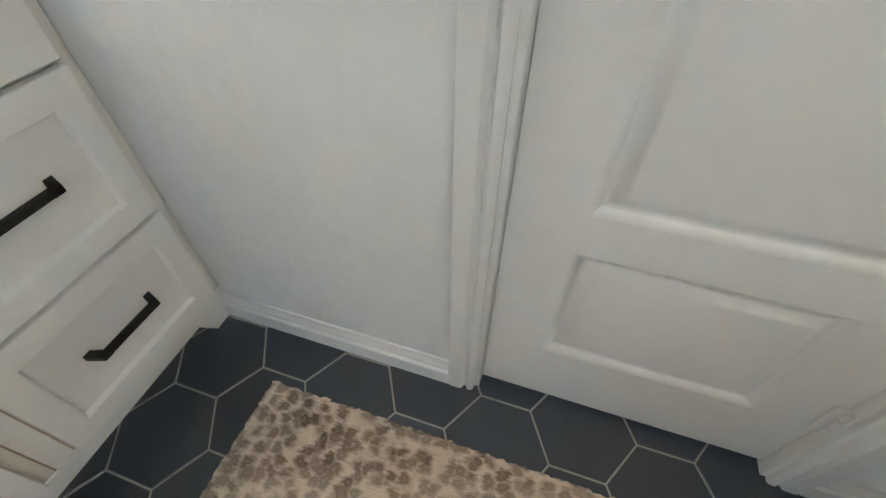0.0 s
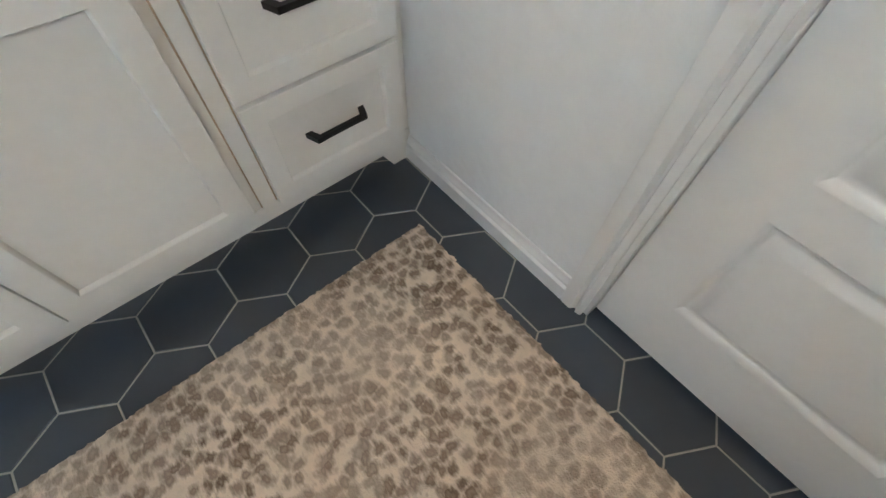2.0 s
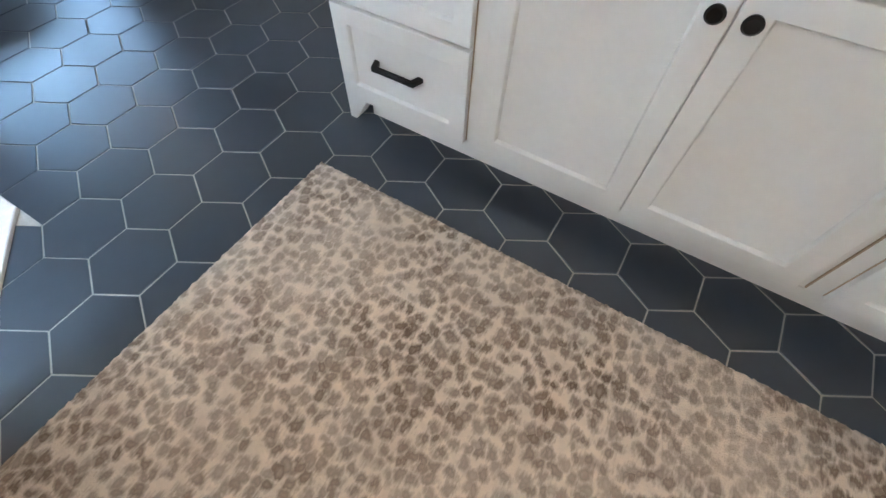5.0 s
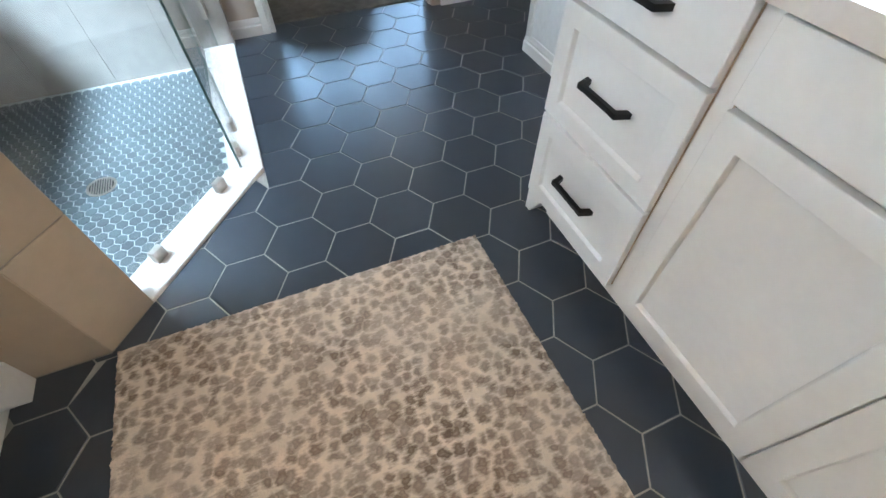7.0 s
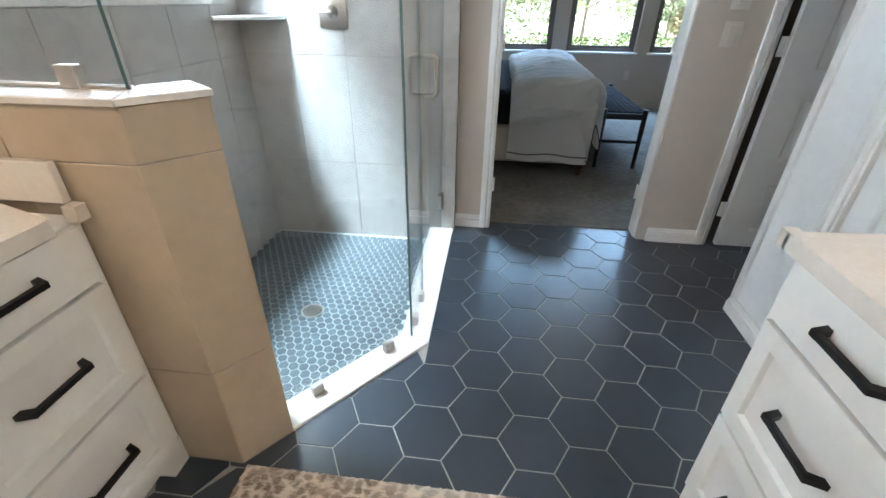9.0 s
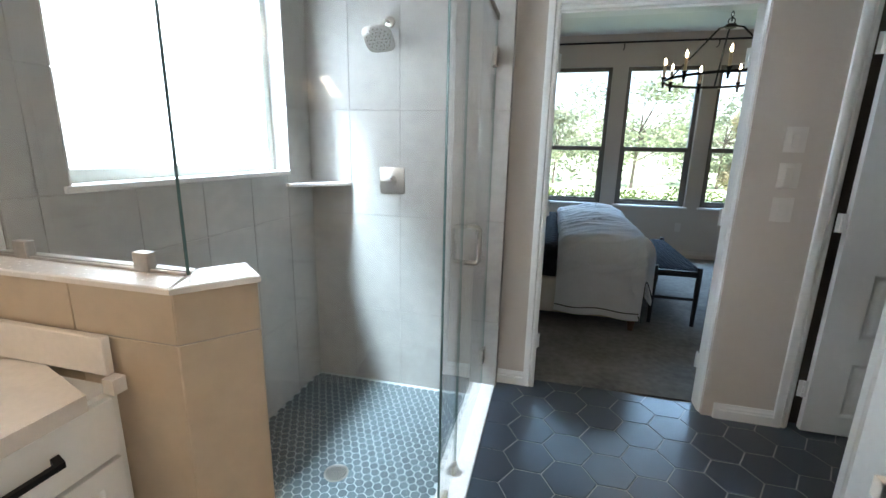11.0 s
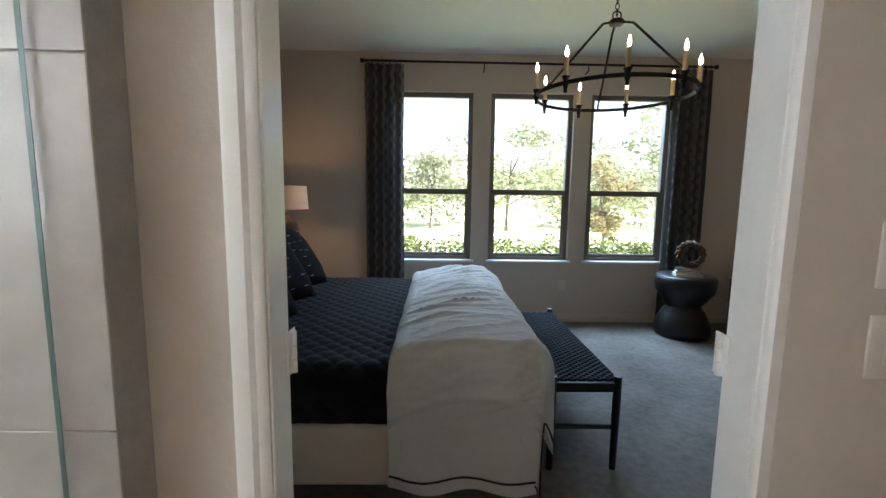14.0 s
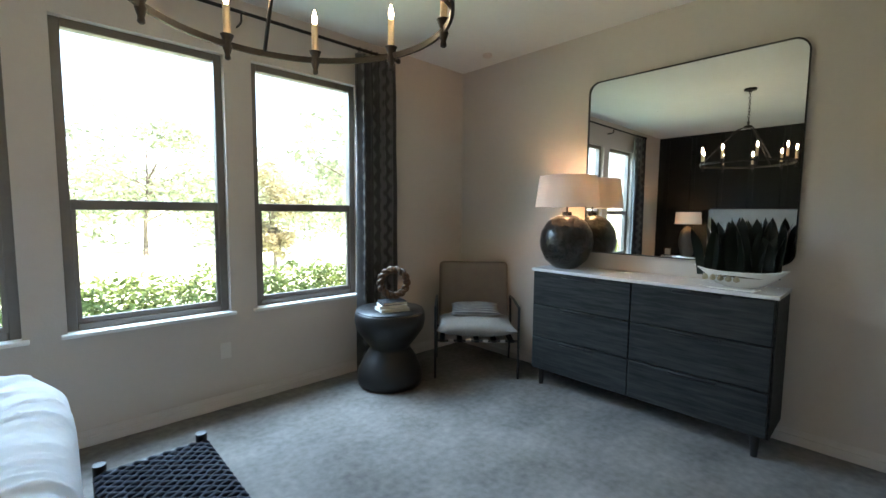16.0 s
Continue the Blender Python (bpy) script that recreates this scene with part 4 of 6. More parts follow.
for a, z0 in ((0.0, CAPZ), (span - 0.001, 0.0165)):
    e = box(a, a + 0.001, -0.0042, 0.0042, z0, GT)
    e.transform(gm)
    part("polished_edge", e, GLASSEDGE, g1, "dark green polished glass edge")
DY0 = 2.720
g2, gm2 = pane_wall(g_corner, (gx, DY0 - 0.004), 0.0165, GT, "shower_glass", "slim clear fixed glass beside the shower door")
door, dm = pane_wall((gx, DY0), (gx, 3.452), 0.024, GT, "shower_door", "frameless clear glass shower door with nickel handle")
trk = thing("glass_channel", (-1.6, 1.872, 1.109), "slim bright metal channel on the stone cap", "channel")
part("rail", box(LX + 0.002, g_bend[0], 1.863, 1.868, 1.1092, 1.117, 0.001), NICKEL, trk)
part("rail", box(LX + 0.002, g_bend[0], 1.877, 1.882, 1.1092, 1.117, 0.001), NICKEL, trk)


def clip(p, z, turn, up=False):
    c = thing("glass_clip", (p[0], p[1], z), "small square brushed nickel glass clamp", "glass clamp", "glass clamps")
    bm = box(-0.022, 0.022, -0.012, 0.012, 0.0, 0.045, 0.002)
    bm.transform(Matrix.Translation((p[0], p[1], z)) @ Matrix.Rotation(turn, 4, "Z"))
    part("clamp", bm, NICKEL, c)


ang = math.atan2(dy, dx)
for k in (0.309, 0.636):
    clip(on_line(GO, k), 0.0142, ang)
for y in (2.520, 2.692):
    clip((gx, y), 0.0142, math.pi / 2)
for x in (-1.425, -1.80):
    clip((x, 1.872), 1.1092, 0.0)
for z in (0.216, 1.856):
    part("hinge", box(gx - 0.012, gx + 0.012, 3.395, 3.46, z - 0.045, z + 0.045, 0.003), NICKEL, door, "brushed nickel glass hinge")
pull = bmesh.new()
for s in (1, -1):
    x = gx + s * 0.056
    pts = [(gx + s * 0.003, 2.803, 1.092), (x - s * 0.012, 2.803, 1.092), (x, 2.803, 1.080), (x, 2.803, 0.954), (x - s * 0.012, 2.803, 0.942), (gx + s * 0.003, 2.803, 0.942)]
    tube(pull, pts, 0.0095, 12)
part("handle", pull, NICKEL, door, "D-shaped brushed nickel pull")
rail = thing("glass_support_bar", (gx, 3.45, 2.05), "brushed bronze bar bracing the glass to the wall", "support bar")
part("bar", box(gx - 0.008, gx + 0.008, g_corner[1], 3.455, 2.032, 2.062, 0.002), mat("brushed_bronze", (0.20, 0.155, 0.12), 0.35, metal=0.9, var=0.1, scale=40), rail)

# tiled shower walls
EY = 3.46
ew = tagged(new("shower_end_wall"), "grey concrete-look tiled shower wall", "tiled wall", "", "structure")
ew.location = (-1.35, EY, 0)
part("backing", box(LX, C[0] + 0.007, EY + 0.0025, 3.544, -0.075, CEIL_B), TILEGROUT, ew)
xs = [LX, -1.675, -1.371, -1.071, C[0] + 0.008]
zs = [-0.07, 0.418, 1.010, 1.603, 2.196, CEIL_B]
for xa, xb in zip(xs, xs[1:]):
    for za, zb in zip(zs, zs[1:]):
        part("tile", box(xa + G, xb - G, EY, EY + 0.0085, za + G, zb - G, 0.0012), WALLTILE, ew)
sl = tagged(new("shower_side_wall"), "grey concrete-look tiled wall round the shower window", "tiled wall", "", "structure")
sl.location = (LX, 2.6, 0)
gb = bmesh.new()
for y0, y1, z0, z1 in ((1.918, WY0, -0.07, CEIL_B), (WY1, EY, -0.07, CEIL_B), (WY0, WY1, -0.07, 1.242), (WY0, WY1, WZ1, CEIL_B)):
    bx(gb, LX + 0.0004, LX + 0.0072, y0, y1, z0, z1)
part("grout_bed", gb, TILEGROUT, sl)
ys = [1.918, 2.01, 2.31, 2.61, 2.91, 3.21, EY]
zz = [-0.07, 0.418, 1.010, 1.242, 1.603, 2.196, WZ1, CEIL_B]
for ya, yb in zip(ys, ys[1:]):
    for za, zb in zip(zz, zz[1:]):
        pieces = [(ya, yb)]
        if za >= 1.24 and zb <= WZ1 + 0.001:
            pieces = [(a, b) for a, b in ((ya, min(yb, WY0)), (max(ya, WY1), yb)) if b - a > 0.01]
        for a, b in pieces:
            part("tile", box(LX + 0.001, LX + 0.0095, a + G, b - G, za + G, zb - G, 0.0012), WALLTILE, sl)
for za, zb in zip((WZ0, 1.603, 2.196), (1.603, 2.196, WZ1)):
    part("reveal_tile", box(LX - 0.086, LX + 0.008, WY1 - 0.007, WY1 - 0.001, za + 0.004, zb - 0.001, 0.001), CAPSTONE, sl)
    part("reveal_tile", box(LX - 0.086, LX + 0.008, WY0 + 0.001, WY0 + 0.007, za + 0.004, zb - 0.001, 0.001), CAPSTONE, sl)

shelf = bmesh.new()
prism(shelf, [(LX + 0.009, EY), (LX + 0.009, 3.195), (LX + 0.03, 3.19), (-1.675, EY - 0.012), (-1.675, EY)], 1.178, 1.196, 0.003)
solid("corner_shelf", shelf, CAPSTONE, "white stone corner shelf on the shower tiles", "shelf")

valve = thing("shower_valve", (-1.42, EY, 1.215), "square brushed nickel shower valve with lever", "shower valve")
part("plate", box(-1.495, -1.345, EY - 0.008, EY, 1.14, 1.29, 0.006, 2), NICKEL, valve)
hub = lathe(bmesh.new(), [(0.030, 0.0), (0.028, 0.010), (0.018, 0.018), (0.015, 0.040), (0.0, 0.042)], 24)
hub.transform(Matrix.Translation((-1.42, EY - 0.008, 1.215)) @ Matrix.Rotation(radians(90), 4, "X"))
part("hub", hub, NICKEL, valve)
part("lever", box(-1.468, -1.396, EY - 0.060, EY - 0.049, 1.208, 1.222, 0.004, 2), NICKEL, valve)

head = thing("wall_shower", (-1.43, EY, 2.03), "brushed nickel shower head on a short arm", "shower head")
fl = lathe(bmesh.new(), [(0.03, 0.0), (0.028, 0.008), (0.012, 0.014)], 20)
fl.transform(Matrix.Translation((-1.43, EY, 2.05)) @ Matrix.Rotation(radians(90), 4, "X"))
part("flange", fl, NICKEL, head)
part("arm", tube(bmesh.new(), [(-1.43, EY, 2.05), (-1.432, EY - 0.06, 2.045), (-1.437, EY - 0.105, 1.978)], 0.009, 12), NICKEL, head)
rose = lathe(bmesh.new(), [(0.012, 0.05), (0.03, 0.035), (0.072, 0.012), (0.078, 0.003), (0.074, 0.0), (0.0, -0.002)], 40)
for v in rose.verts:
    a = math.atan2(v.co.y, v.co.x)
    k = 1.0 + 0.17 * (1 - math.cos(4 * a)) / 2 * min(1, math.hypot(v.co.x, v.co.y) / 0.07)
    v.co.x, v.co.y = v.co.x * k, v.co.y * k
rose.transform(Matrix.Translation((-1.443, EY - 0.125, 1.938)) @ Matrix.Rotation(radians(-40), 4, "X") @ Matrix.Rotation(radians(-6), 4, "Y"))
part("rose", rose, NICKEL, head)
noz = bmesh.new()
for r, n in ((0.02, 6), (0.04, 12), (0.06, 18)):
    for k in range(n):
        a = k * math.tau / n
        tube(noz, [(r * math.cos(a), r * math.sin(a), -0.001), (r * math.cos(a), r * math.sin(a), -0.004)], 0.003, 6)
noz.transform(Matrix.Translation((-1.443, EY - 0.125, 1.938)) @ Matrix.Rotation(radians(-40), 4, "X") @ Matrix.Rotation(radians(-6), 4, "Y"))
part("nozzles", noz, BLACK, head)

FZ = -0.07
DRX, DRY = -1.392, 2.640
drain = thing("floor_drain", (DRX, DRY, FZ), "round brushed steel floor drain in the mosaic", "drain")
part("rim", lathe(bmesh.new(), [(0.056, 0.0), (0.056, 0.003), (0.045, 0.003), (0.045, 0.001)], 32, (DRX, DRY, FZ - 0.001)), NICKEL, drain)
gr = bmesh.new()
for k in range(-4, 5):
    half = math.sqrt(0.044 ** 2 - (k * 0.009) ** 2)
    bx(gr, DRX + k * 0.009 - 0.0025, DRX + k * 0.009 + 0.0025, DRY - half, DRY + half, FZ, FZ + 0.0035)
part("grate", gr, NICKEL, drain)
part("well", lathe(bmesh.new(), [(0.044, 0.0), (0.045, 0.0012)], 24, (DRX, DRY, FZ + 0.0004)), BLACK, drain)


# ---- laid floors: each tile a piece ----
def clip_poly(poly, px, py, ax, ay):
    """Keeps the side of a convex polygon where (p - (px, py)) . (ax, ay) <= 0."""
    out = []
    for (x0, y0), (x1, y1) in zip(poly, poly[1:] + poly[:1]):
        d0, d1 = (x0 - px) * ax + (y0 - py) * ay, (x1 - px) * ax + (y1 - py) * ay
        if d0 <= 0:
            out.append((x0, y0))
        if d0 * d1 < 0:
            k = d0 / (d0 - d1)
            out.append((x0 + (x1 - x0) * k, y0 + (y1 - y0) * k))
    return out


PITCH = 0.2065
SIDE = PITCH / math.sqrt(3)
RAD = (PITCH - 0.0042) / math.sqrt(3)
hexagon = [(RAD * math.cos(radians(60 * k)), RAD * math.sin(radians(60 * k))) for k in range(6)]
floor = tagged(new("floor_bathroom"), "dark slate-blue hexagon tile floor with pale grout", "tiled floor", "", "structure")
part("grout_bed", prism(bmesh.new(), [(LX, -0.14), (RX + 0.12, -0.14), (RX + 0.12, 2.72), (1.95, 2.72), (1.95, 3.628), (C[0] - 0.01, 3.628), (C[0] - 0.01, C[1]), (B[0] - 0.01, B[1]), (A[0] - 0.01, A[1] + 0.006), (LX, A[1] + 0.006)], -0.07, -0.0022), GROUT, floor)
whole = mesh("hex_tile", prism(bmesh.new(), hexagon, -0.012, 0.0, 0.0018), HEXTILE, 30)
for row in range(-11, 12):
    cx = row * 1.5 * SIDE
    for k in range(-5, 18):
        cy = 3 * PITCH + 0.02 + (k + (0.5 if row % 2 == 0 else 0.0)) * PITCH
        if not (-1.75 < cx < 1.35 and -0.16 < cy < 3.72):
            continue
        if cx > RX + 0.2 and cy < 2.65:
            continue
        poly = [(cx + x, cy + y) for x, y in hexagon]
        cut = clip_poly(poly, 0, 3.625, 0, 1)
        extra = None
        if abs(cy - A[1]) < RAD and cx < A[0] + 0.15:
            extra = clip_poly(clip_poly(poly, 0, A[1] - 0.001, 0, -1), A[0], A[1], nx, ny)
            cut = clip_poly(poly, 0, A[1] - 0.001, 0, 1)
        elif cy > A[1] - 0.12:
            near = (cx - A[0]) * nx + (cy - A[1]) * ny
            if cx < C[0] + 0.13:
                if cy > C[1] - 0.02:
                    cut = clip_poly(cut, C[0] + 0.001, 0, -1, 0)
                elif cy > C[1] - 0.12 and cx > C[0] - 0.03:
                    cut = clip_poly(clip_poly(cut, C[0] + 0.001, 0, -1, 0), A[0], A[1], nx, ny) if near > 0 else clip_poly(cut, A[0], A[1], nx, ny)
                else:
                    cut = clip_poly(cut, A[0], A[1], nx, ny)
            if cx < A[0] + 0.02:
                cut = clip_poly(cut, 0, A[1] - 0.001, 0, 1)
        if extra and len(extra) > 2 and len(cut) > 2:
            ob = new("hex_tile", mesh("hex_tile", prism(prism(bmesh.new(), cut, -0.012, 0.0), extra, -0.012, 0.0), HEXTILE, 30))
            ob.parent = floor
            continue
        if len(cut) < 3:
            continue
        same = len(cut) == 6 and max(abs(a - c) + abs(b - d) for (a, b), (c, d) in zip(cut, poly)) < 1e-6
        if same:
            ob = new("hex_tile", whole)
            ob.location = (cx, cy, random.uniform(-0.0004, 0.0004))
        else:
            ob = new("hex_tile", mesh("hex_tile", prism(bmesh.new(), cut, -0.012, 0.0), HEXTILE, 30))
        ob.parent = floor

MP = 0.044
MS, MR = MP / math.sqrt(3), (MP - 0.0045) / math.sqrt(3)
mosaic_floor = tagged(new("floor_shower"), "sunken shower floor of small grey-green hexagons", "tiled floor", "", "structure")
pan = [(LX, 1.917), line_y(TH, 1.917), cin, (C[0] - TH, EY), (LX, EY)]
part("grout_bed", prism(bmesh.new(), pan, -0.078, FZ - 0.002), mat("pale_mosaic_grout", (0.44, 0.46, 0.45), 0.9, var=0.1, scale=25), mosaic_floor)
small = [(MR * math.cos(radians(60 * k + 30)), MR * math.sin(radians(60 * k + 30))) for k in range(6)]
chip = mesh("mosaic_tile", prism(bmesh.new(), small, -0.004, 0.0), MOSAIC, 30)
rest, count = bmesh.new(), 0
for row in range(50):
    cy = 1.93 + row * 1.5 * MS
    for k in range(30):
        cx = LX + 0.02 + (k + (0.5 if row % 2 else 0.0)) * MP
        if cy > EY - 0.02 or cx > C[0] - TH - 0.018 or math.hypot(cx - DRX, cy - DRY) < 0.022:
            continue
        if (cx - cin[0]) * nx + (cy - cin[1]) * ny < 0.02 and cy < cin[1] + 0.02:
            continue
        if cx > -1.50 and cy < 2.98 and count < 300:
            ob = new("mosaic_tile", chip)
            ob.location, ob.parent = Vector((cx, cy, FZ)) , mosaic_floor
            count += 1
        else:
            prism(rest, [(cx + x, cy + y) for x, y in small], FZ - 0.004, FZ)
ob = part("mosaic_field", rest, MOSAIC, mosaic_floor)
ob["kind"] = "stuff"

# ---- bedroom: bed ----
BX0, BX1, BYA, BYB = -1.86, 0.235, 4.565, 6.545
bed = thing("bed", ((BX0 + BX1) / 2, (BYA + BYB) / 2, 0.0), "king bed with pale linen base and tall grey headboard", "bed")
part("base", box(BX0, BX1, BYA, BYB, 0.105, 0.40, 0.025, 3), CREAM, bed, "cream upholstered bed base")
part("mattress", box(BX0 + 0.02, BX1 - 0.02, BYA + 0.02, BYB - 0.02, 0.40, 0.655, 0.06, 4), SHEET, bed, "white mattress")
for x in (BX0 + 0.08, BX1 - 0.06):
    for y in (BYA + 0.06, BYB - 0.06):
        part("leg", tube(bmesh.new(), [(x, y, 0.107), (x, y, 0.002)], 0.03, 12, [0.034, 0.022]), WALNUT, bed, "tapered walnut leg")
hb = box(BXL + 0.022, BX0 + 0.005, BYA - 0.04, BYB + 0.04, 0.1, 1.535, 0.045, 4)
part("headboard", hb, LINEN, bed, "pale grey upholstered headboard")


def drape(x0, x1, hem_a, hem_b, top, ya, yb, puff, thick, nu, nv, name, material, parent, label, crease, foot=None, near_hem=None):
    """Bedding over the mattress: u runs along x, v runs from the near hem over the top to the far hem."""
    r = 0.075
    la, lb = top - r - hem_a, top - r - hem_b
    flat, arc = (yb - ya) - 2 * r, r * math.pi / 2
    total = la + lb + flat + 2 * arc

    def place(u, v):
        s = v * total
        x = x0 + (x1 - x0) * u
        if s < la:
            y, z, n = ya, hem_a + s, (0, -1, 0)
        elif s < la + arc:
            a = (s - la) / r
            y, z, n = ya + r - r * math.cos(a), top - r + r * math.sin(a), (0, -math.cos(a), math.sin(a))
        elif s < la + arc + flat:
            y, z, n = ya + r + s - la - arc, top, (0, 0, 1)
        elif s < la + 2 * arc + flat:
            a = (s - la - arc - flat) / r
            y, z, n = yb - r + r * math.sin(a), top - r + r * math.cos(a), (0, math.sin(a), math.cos(a))
        else:
            y, z, n = yb, top - r - (s - la - 2 * arc - flat), (0, 1, 0)
        d = puff(x, s) + crease(x, s, la)
        return (x, y + n[1] * d, z + n[2] * d)

    bm = sheet(bmesh.new(), place, nu, nv)
    if foot:
        foot(bm)
    bmesh.ops.solidify(bm, geom=list(bm.faces), thickness=-thick)
    return part(name, bm, material, parent, label, 60)


def quilted(x, s):
    a, b = (x + s) / 0.105, (x - s) / 0.105
    return 0.013 * (abs(math.sin(math.pi * a)) * abs(math.sin(math.pi * b))) ** 0.55


quilt = thing("bed_quilt", (-0.7, 5.55, 0.68), "charcoal diamond-quilted coverlet spread over the bed", "quilt")
drape(-1.36, -0.30, 0.425, 0.30, 0.672, BYA - 0.025, BYB + 0.025, quilted, 0.008, 150, 330, "coverlet", QUILT, quilt, "", lambda x, s, la: 0.006 * noise.noise((x * 2, s * 2, 5)))


part("binding", tube(bmesh.new(), [(x, BYA - 0.03, 0.428 + 0.002 * math.sin(x * 30)) for x in [-1.36 + 1.06 * k / 40 for k in range(41)]], 0.005, 6), QUILT, quilt, "stitched edge binding")


def duvet_crease(x, s, la):
    k = noise.noise((x * 2.2 + s * 0.6, s * 1.6, 1.7)) * 0.024
    bend = 0.25 * noise.noise((x * 1.3, s * 1.1, 3.3))
    f = (1 - min(1, 2.6 * abs(noise.noise((x * 1.3, (s + bend) * 8.0 - x * 5.0, 8.1))))) ** 2.0 * 0.017
    f += (1 - min(1, 2.4 * abs(noise.noise((x * 2.0, (s + bend) * 15.0 - x * 9.0, 2.6))))) ** 2.0 * 0.0095
    f += (1 - min(1, 2.4 * abs(noise.noise((x * 3.5, (s - bend) * 27.0 + x * 8.0, 5.9))))) ** 3 * 0.003
    hang = max(0.0, 1 - s / max(la, 0.1))
    f *= 1 - 0.75 * min(1.0, hang * 2.5)
    w = hang * 0.026 * math.sin(x * 17 + 1.2 * math.sin(s * 4))
    return k + f + w


duvet = thing("folded_duvet", (-0.05, 5.55, 0.72), "white cotton duvet folded across the foot of the bed", "duvet")


def duvet_place(u, v):
    """Folded band: a rounded leading roll, a flat top and a fall over the foot end; v crosses the bed."""
    ya, yb, r = BYA - 0.075, BYB + 0.06, 0.13
    s = u * 1.28
    if s < 0.12:
        a = s / 0.12 * math.pi / 2
        px, pz = -0.44 + 0.07 * (1 - math.cos(a)), 0.055 * math.sin(a)
    elif s < 0.62:
        px, pz = -0.37 + (s - 0.12), 0.055 + 0.045 * math.sin((s - 0.12) / 0.5 * math.pi * 0.75)
    elif s < 0.88:
        a = (s - 0.62) / 0.26 * math.pi / 2
        px, pz = 0.13 + 0.165 * math.sin(a), 0.087 - 0.165 * (1 - math.cos(a))
    else:
        px, pz = 0.297 + 0.02 * (s - 0.88), -0.078 - (s - 0.88)
    top = 0.685
    la = 0.40 + 0.10 * max(0.0, u - 0.25) ** 2 / 0.56
    flat, arc = (yb - ya) - 2 * r, r * math.pi / 2
    total = 2 * la + flat + 2 * arc
    q = v * total
    if q < la:
        y, z, n, side = ya, top - r - (la - q), (-1, 0), 1.0
    elif q < la + arc:
        a = (q - la) / r
        y, z, n, side = ya + r - r * math.cos(a), top - r + r * math.sin(a), (-math.cos(a), math.sin(a)), math.cos(a)
    elif q < la + arc + flat:
        y, z, n, side = ya + r + q - la - arc, top, (0, 1), 0.0
    elif q < la + 2 * arc + flat:
        a = (q - la - arc - flat) / r
        y, z, n, side = yb - r + r * math.sin(a), top - r + r * math.cos(a), (math.sin(a), math.cos(a)), math.sin(a)
    else:
        y, z, n, side = yb, top - r - (q - la - 2 * arc - flat), (1, 0), 1.0
    d = duvet_crease(px, q, la)
    drop = pz * (1 - side) + min(0.0, pz) * side * 0.30
    x = px - (0.10 * side if px > 0.2 else 0.0)
    return (x + 0.008 * noise.noise((q * 3, px * 5, 2)), y + n[0] * (d + 0.02 * side), max(0.135, z + n[1] * d + drop))


db = sheet(bmesh.new(), duvet_place, 130, 330)
bmesh.ops.solidify(db, geom=list(db.faces), thickness=-0.012)
part("cover", db, SHEET, duvet, "", 70)
line = []
for k in range(101):
    p = Vector(duvet_place(0.02 + 0.97 * k / 100, 0.055 / 3.0))
    line.append(p + Vector((0, -0.004, 0)))
part("piping", tube(bmesh.new(), line, 0.0045, 6), EBONY, duvet, "thin black piping")
line = []
for k in range(161):
    v = 0.02 + 0.96 * k / 160
    line.append(Vector(duvet_place(0.965, v)) + Vector((0.004, 0, 0)))
part("piping", tube(bmesh.new(), line, 0.0045, 6), EBONY, duvet, "thin black piping")


def cushion(bm, w, h, t, n=22):
    """A stuffed square in its own x-z plane, thickness along y."""
    def side(sgn):
        def f(u, v):
            a, b = 2 * u - 1, 2 * v - 1
            edge = (1 - abs(a) ** 2.6) * (1 - abs(b) ** 2.6)
            pinch = 1 - 0.06 * (1 - a * a) * abs(b) ** 3 - 0.06 * (1 - b * b) * abs(a) ** 3
            return (a * w / 2 * pinch, sgn * t / 2 * max(edge, 0) ** 0.5 + 0.006 * noise.noise((a * 3, b * 3, sgn * 4 + w * 7)), b * h / 2 * pinch)
        return f
    sheet(bm, side(1), n, n), sheet(bm, side(-1), n, n)
    bmesh.ops.remove_doubles(bm, verts=bm.verts, dist=0.004)
    return bm


def pillow(name, at, size, turn, lean, material, label, group, dashes=False, trim=None, roll=0):
    p = thing(name, at, label, "pillow", group)
    m = Matrix.Translation(at) @ Matrix.Rotation(radians(turn), 4, "Z") @ Matrix.Rotation(radians(lean), 4, "X") @ Matrix.Rotation(radians(roll), 4, "Y")
    bm = cushion(bmesh.new(), *size)
    bm.transform(m)
    part("cover", bm, material, p, "", 75)
    if dashes:
        rng = random.Random(round(at[1] * 100))
        st = bmesh.new()
        w, h, t = size
        for k in range(-3, 4):
            for j in range(-3, 4):
                a, b = k / 3.8 + rng.uniform(-0.04, 0.04), j / 3.8 + rng.uniform(-0.04, 0.04)
                if rng.random() < 0.58:
                    continue
                edge = (1 - abs(a) ** 2.6) * (1 - abs(b) ** 2.6)
                y = -t / 2 * max(edge, 0) ** 0.5
                bx(st, a * w / 2 - 0.016, a * w / 2 + 0.016, y - 0.004, y + 0.003, b * h / 2 - 0.0012, b * h / 2 + 0.0012)
        st.transform(m)
        o = part("stitching", st, LINEN, p, "short pale stitched dashes")
        o["kind"] = "stuff"
    if trim:
        ring = [Vector((a * size[0] / 2 * 0.9, -size[2] * 0.32, b * size[1] / 2 * 0.9)) for a, b in ((-1, -1), (1, -1), (1, 1), (-1, 1), (-1, -1))]
        bm = tube(bmesh.new(), ring, 0.003, 6)
        bm.transform(m)
        part("piping", bm, trim, p, "thin black piping")
    return p


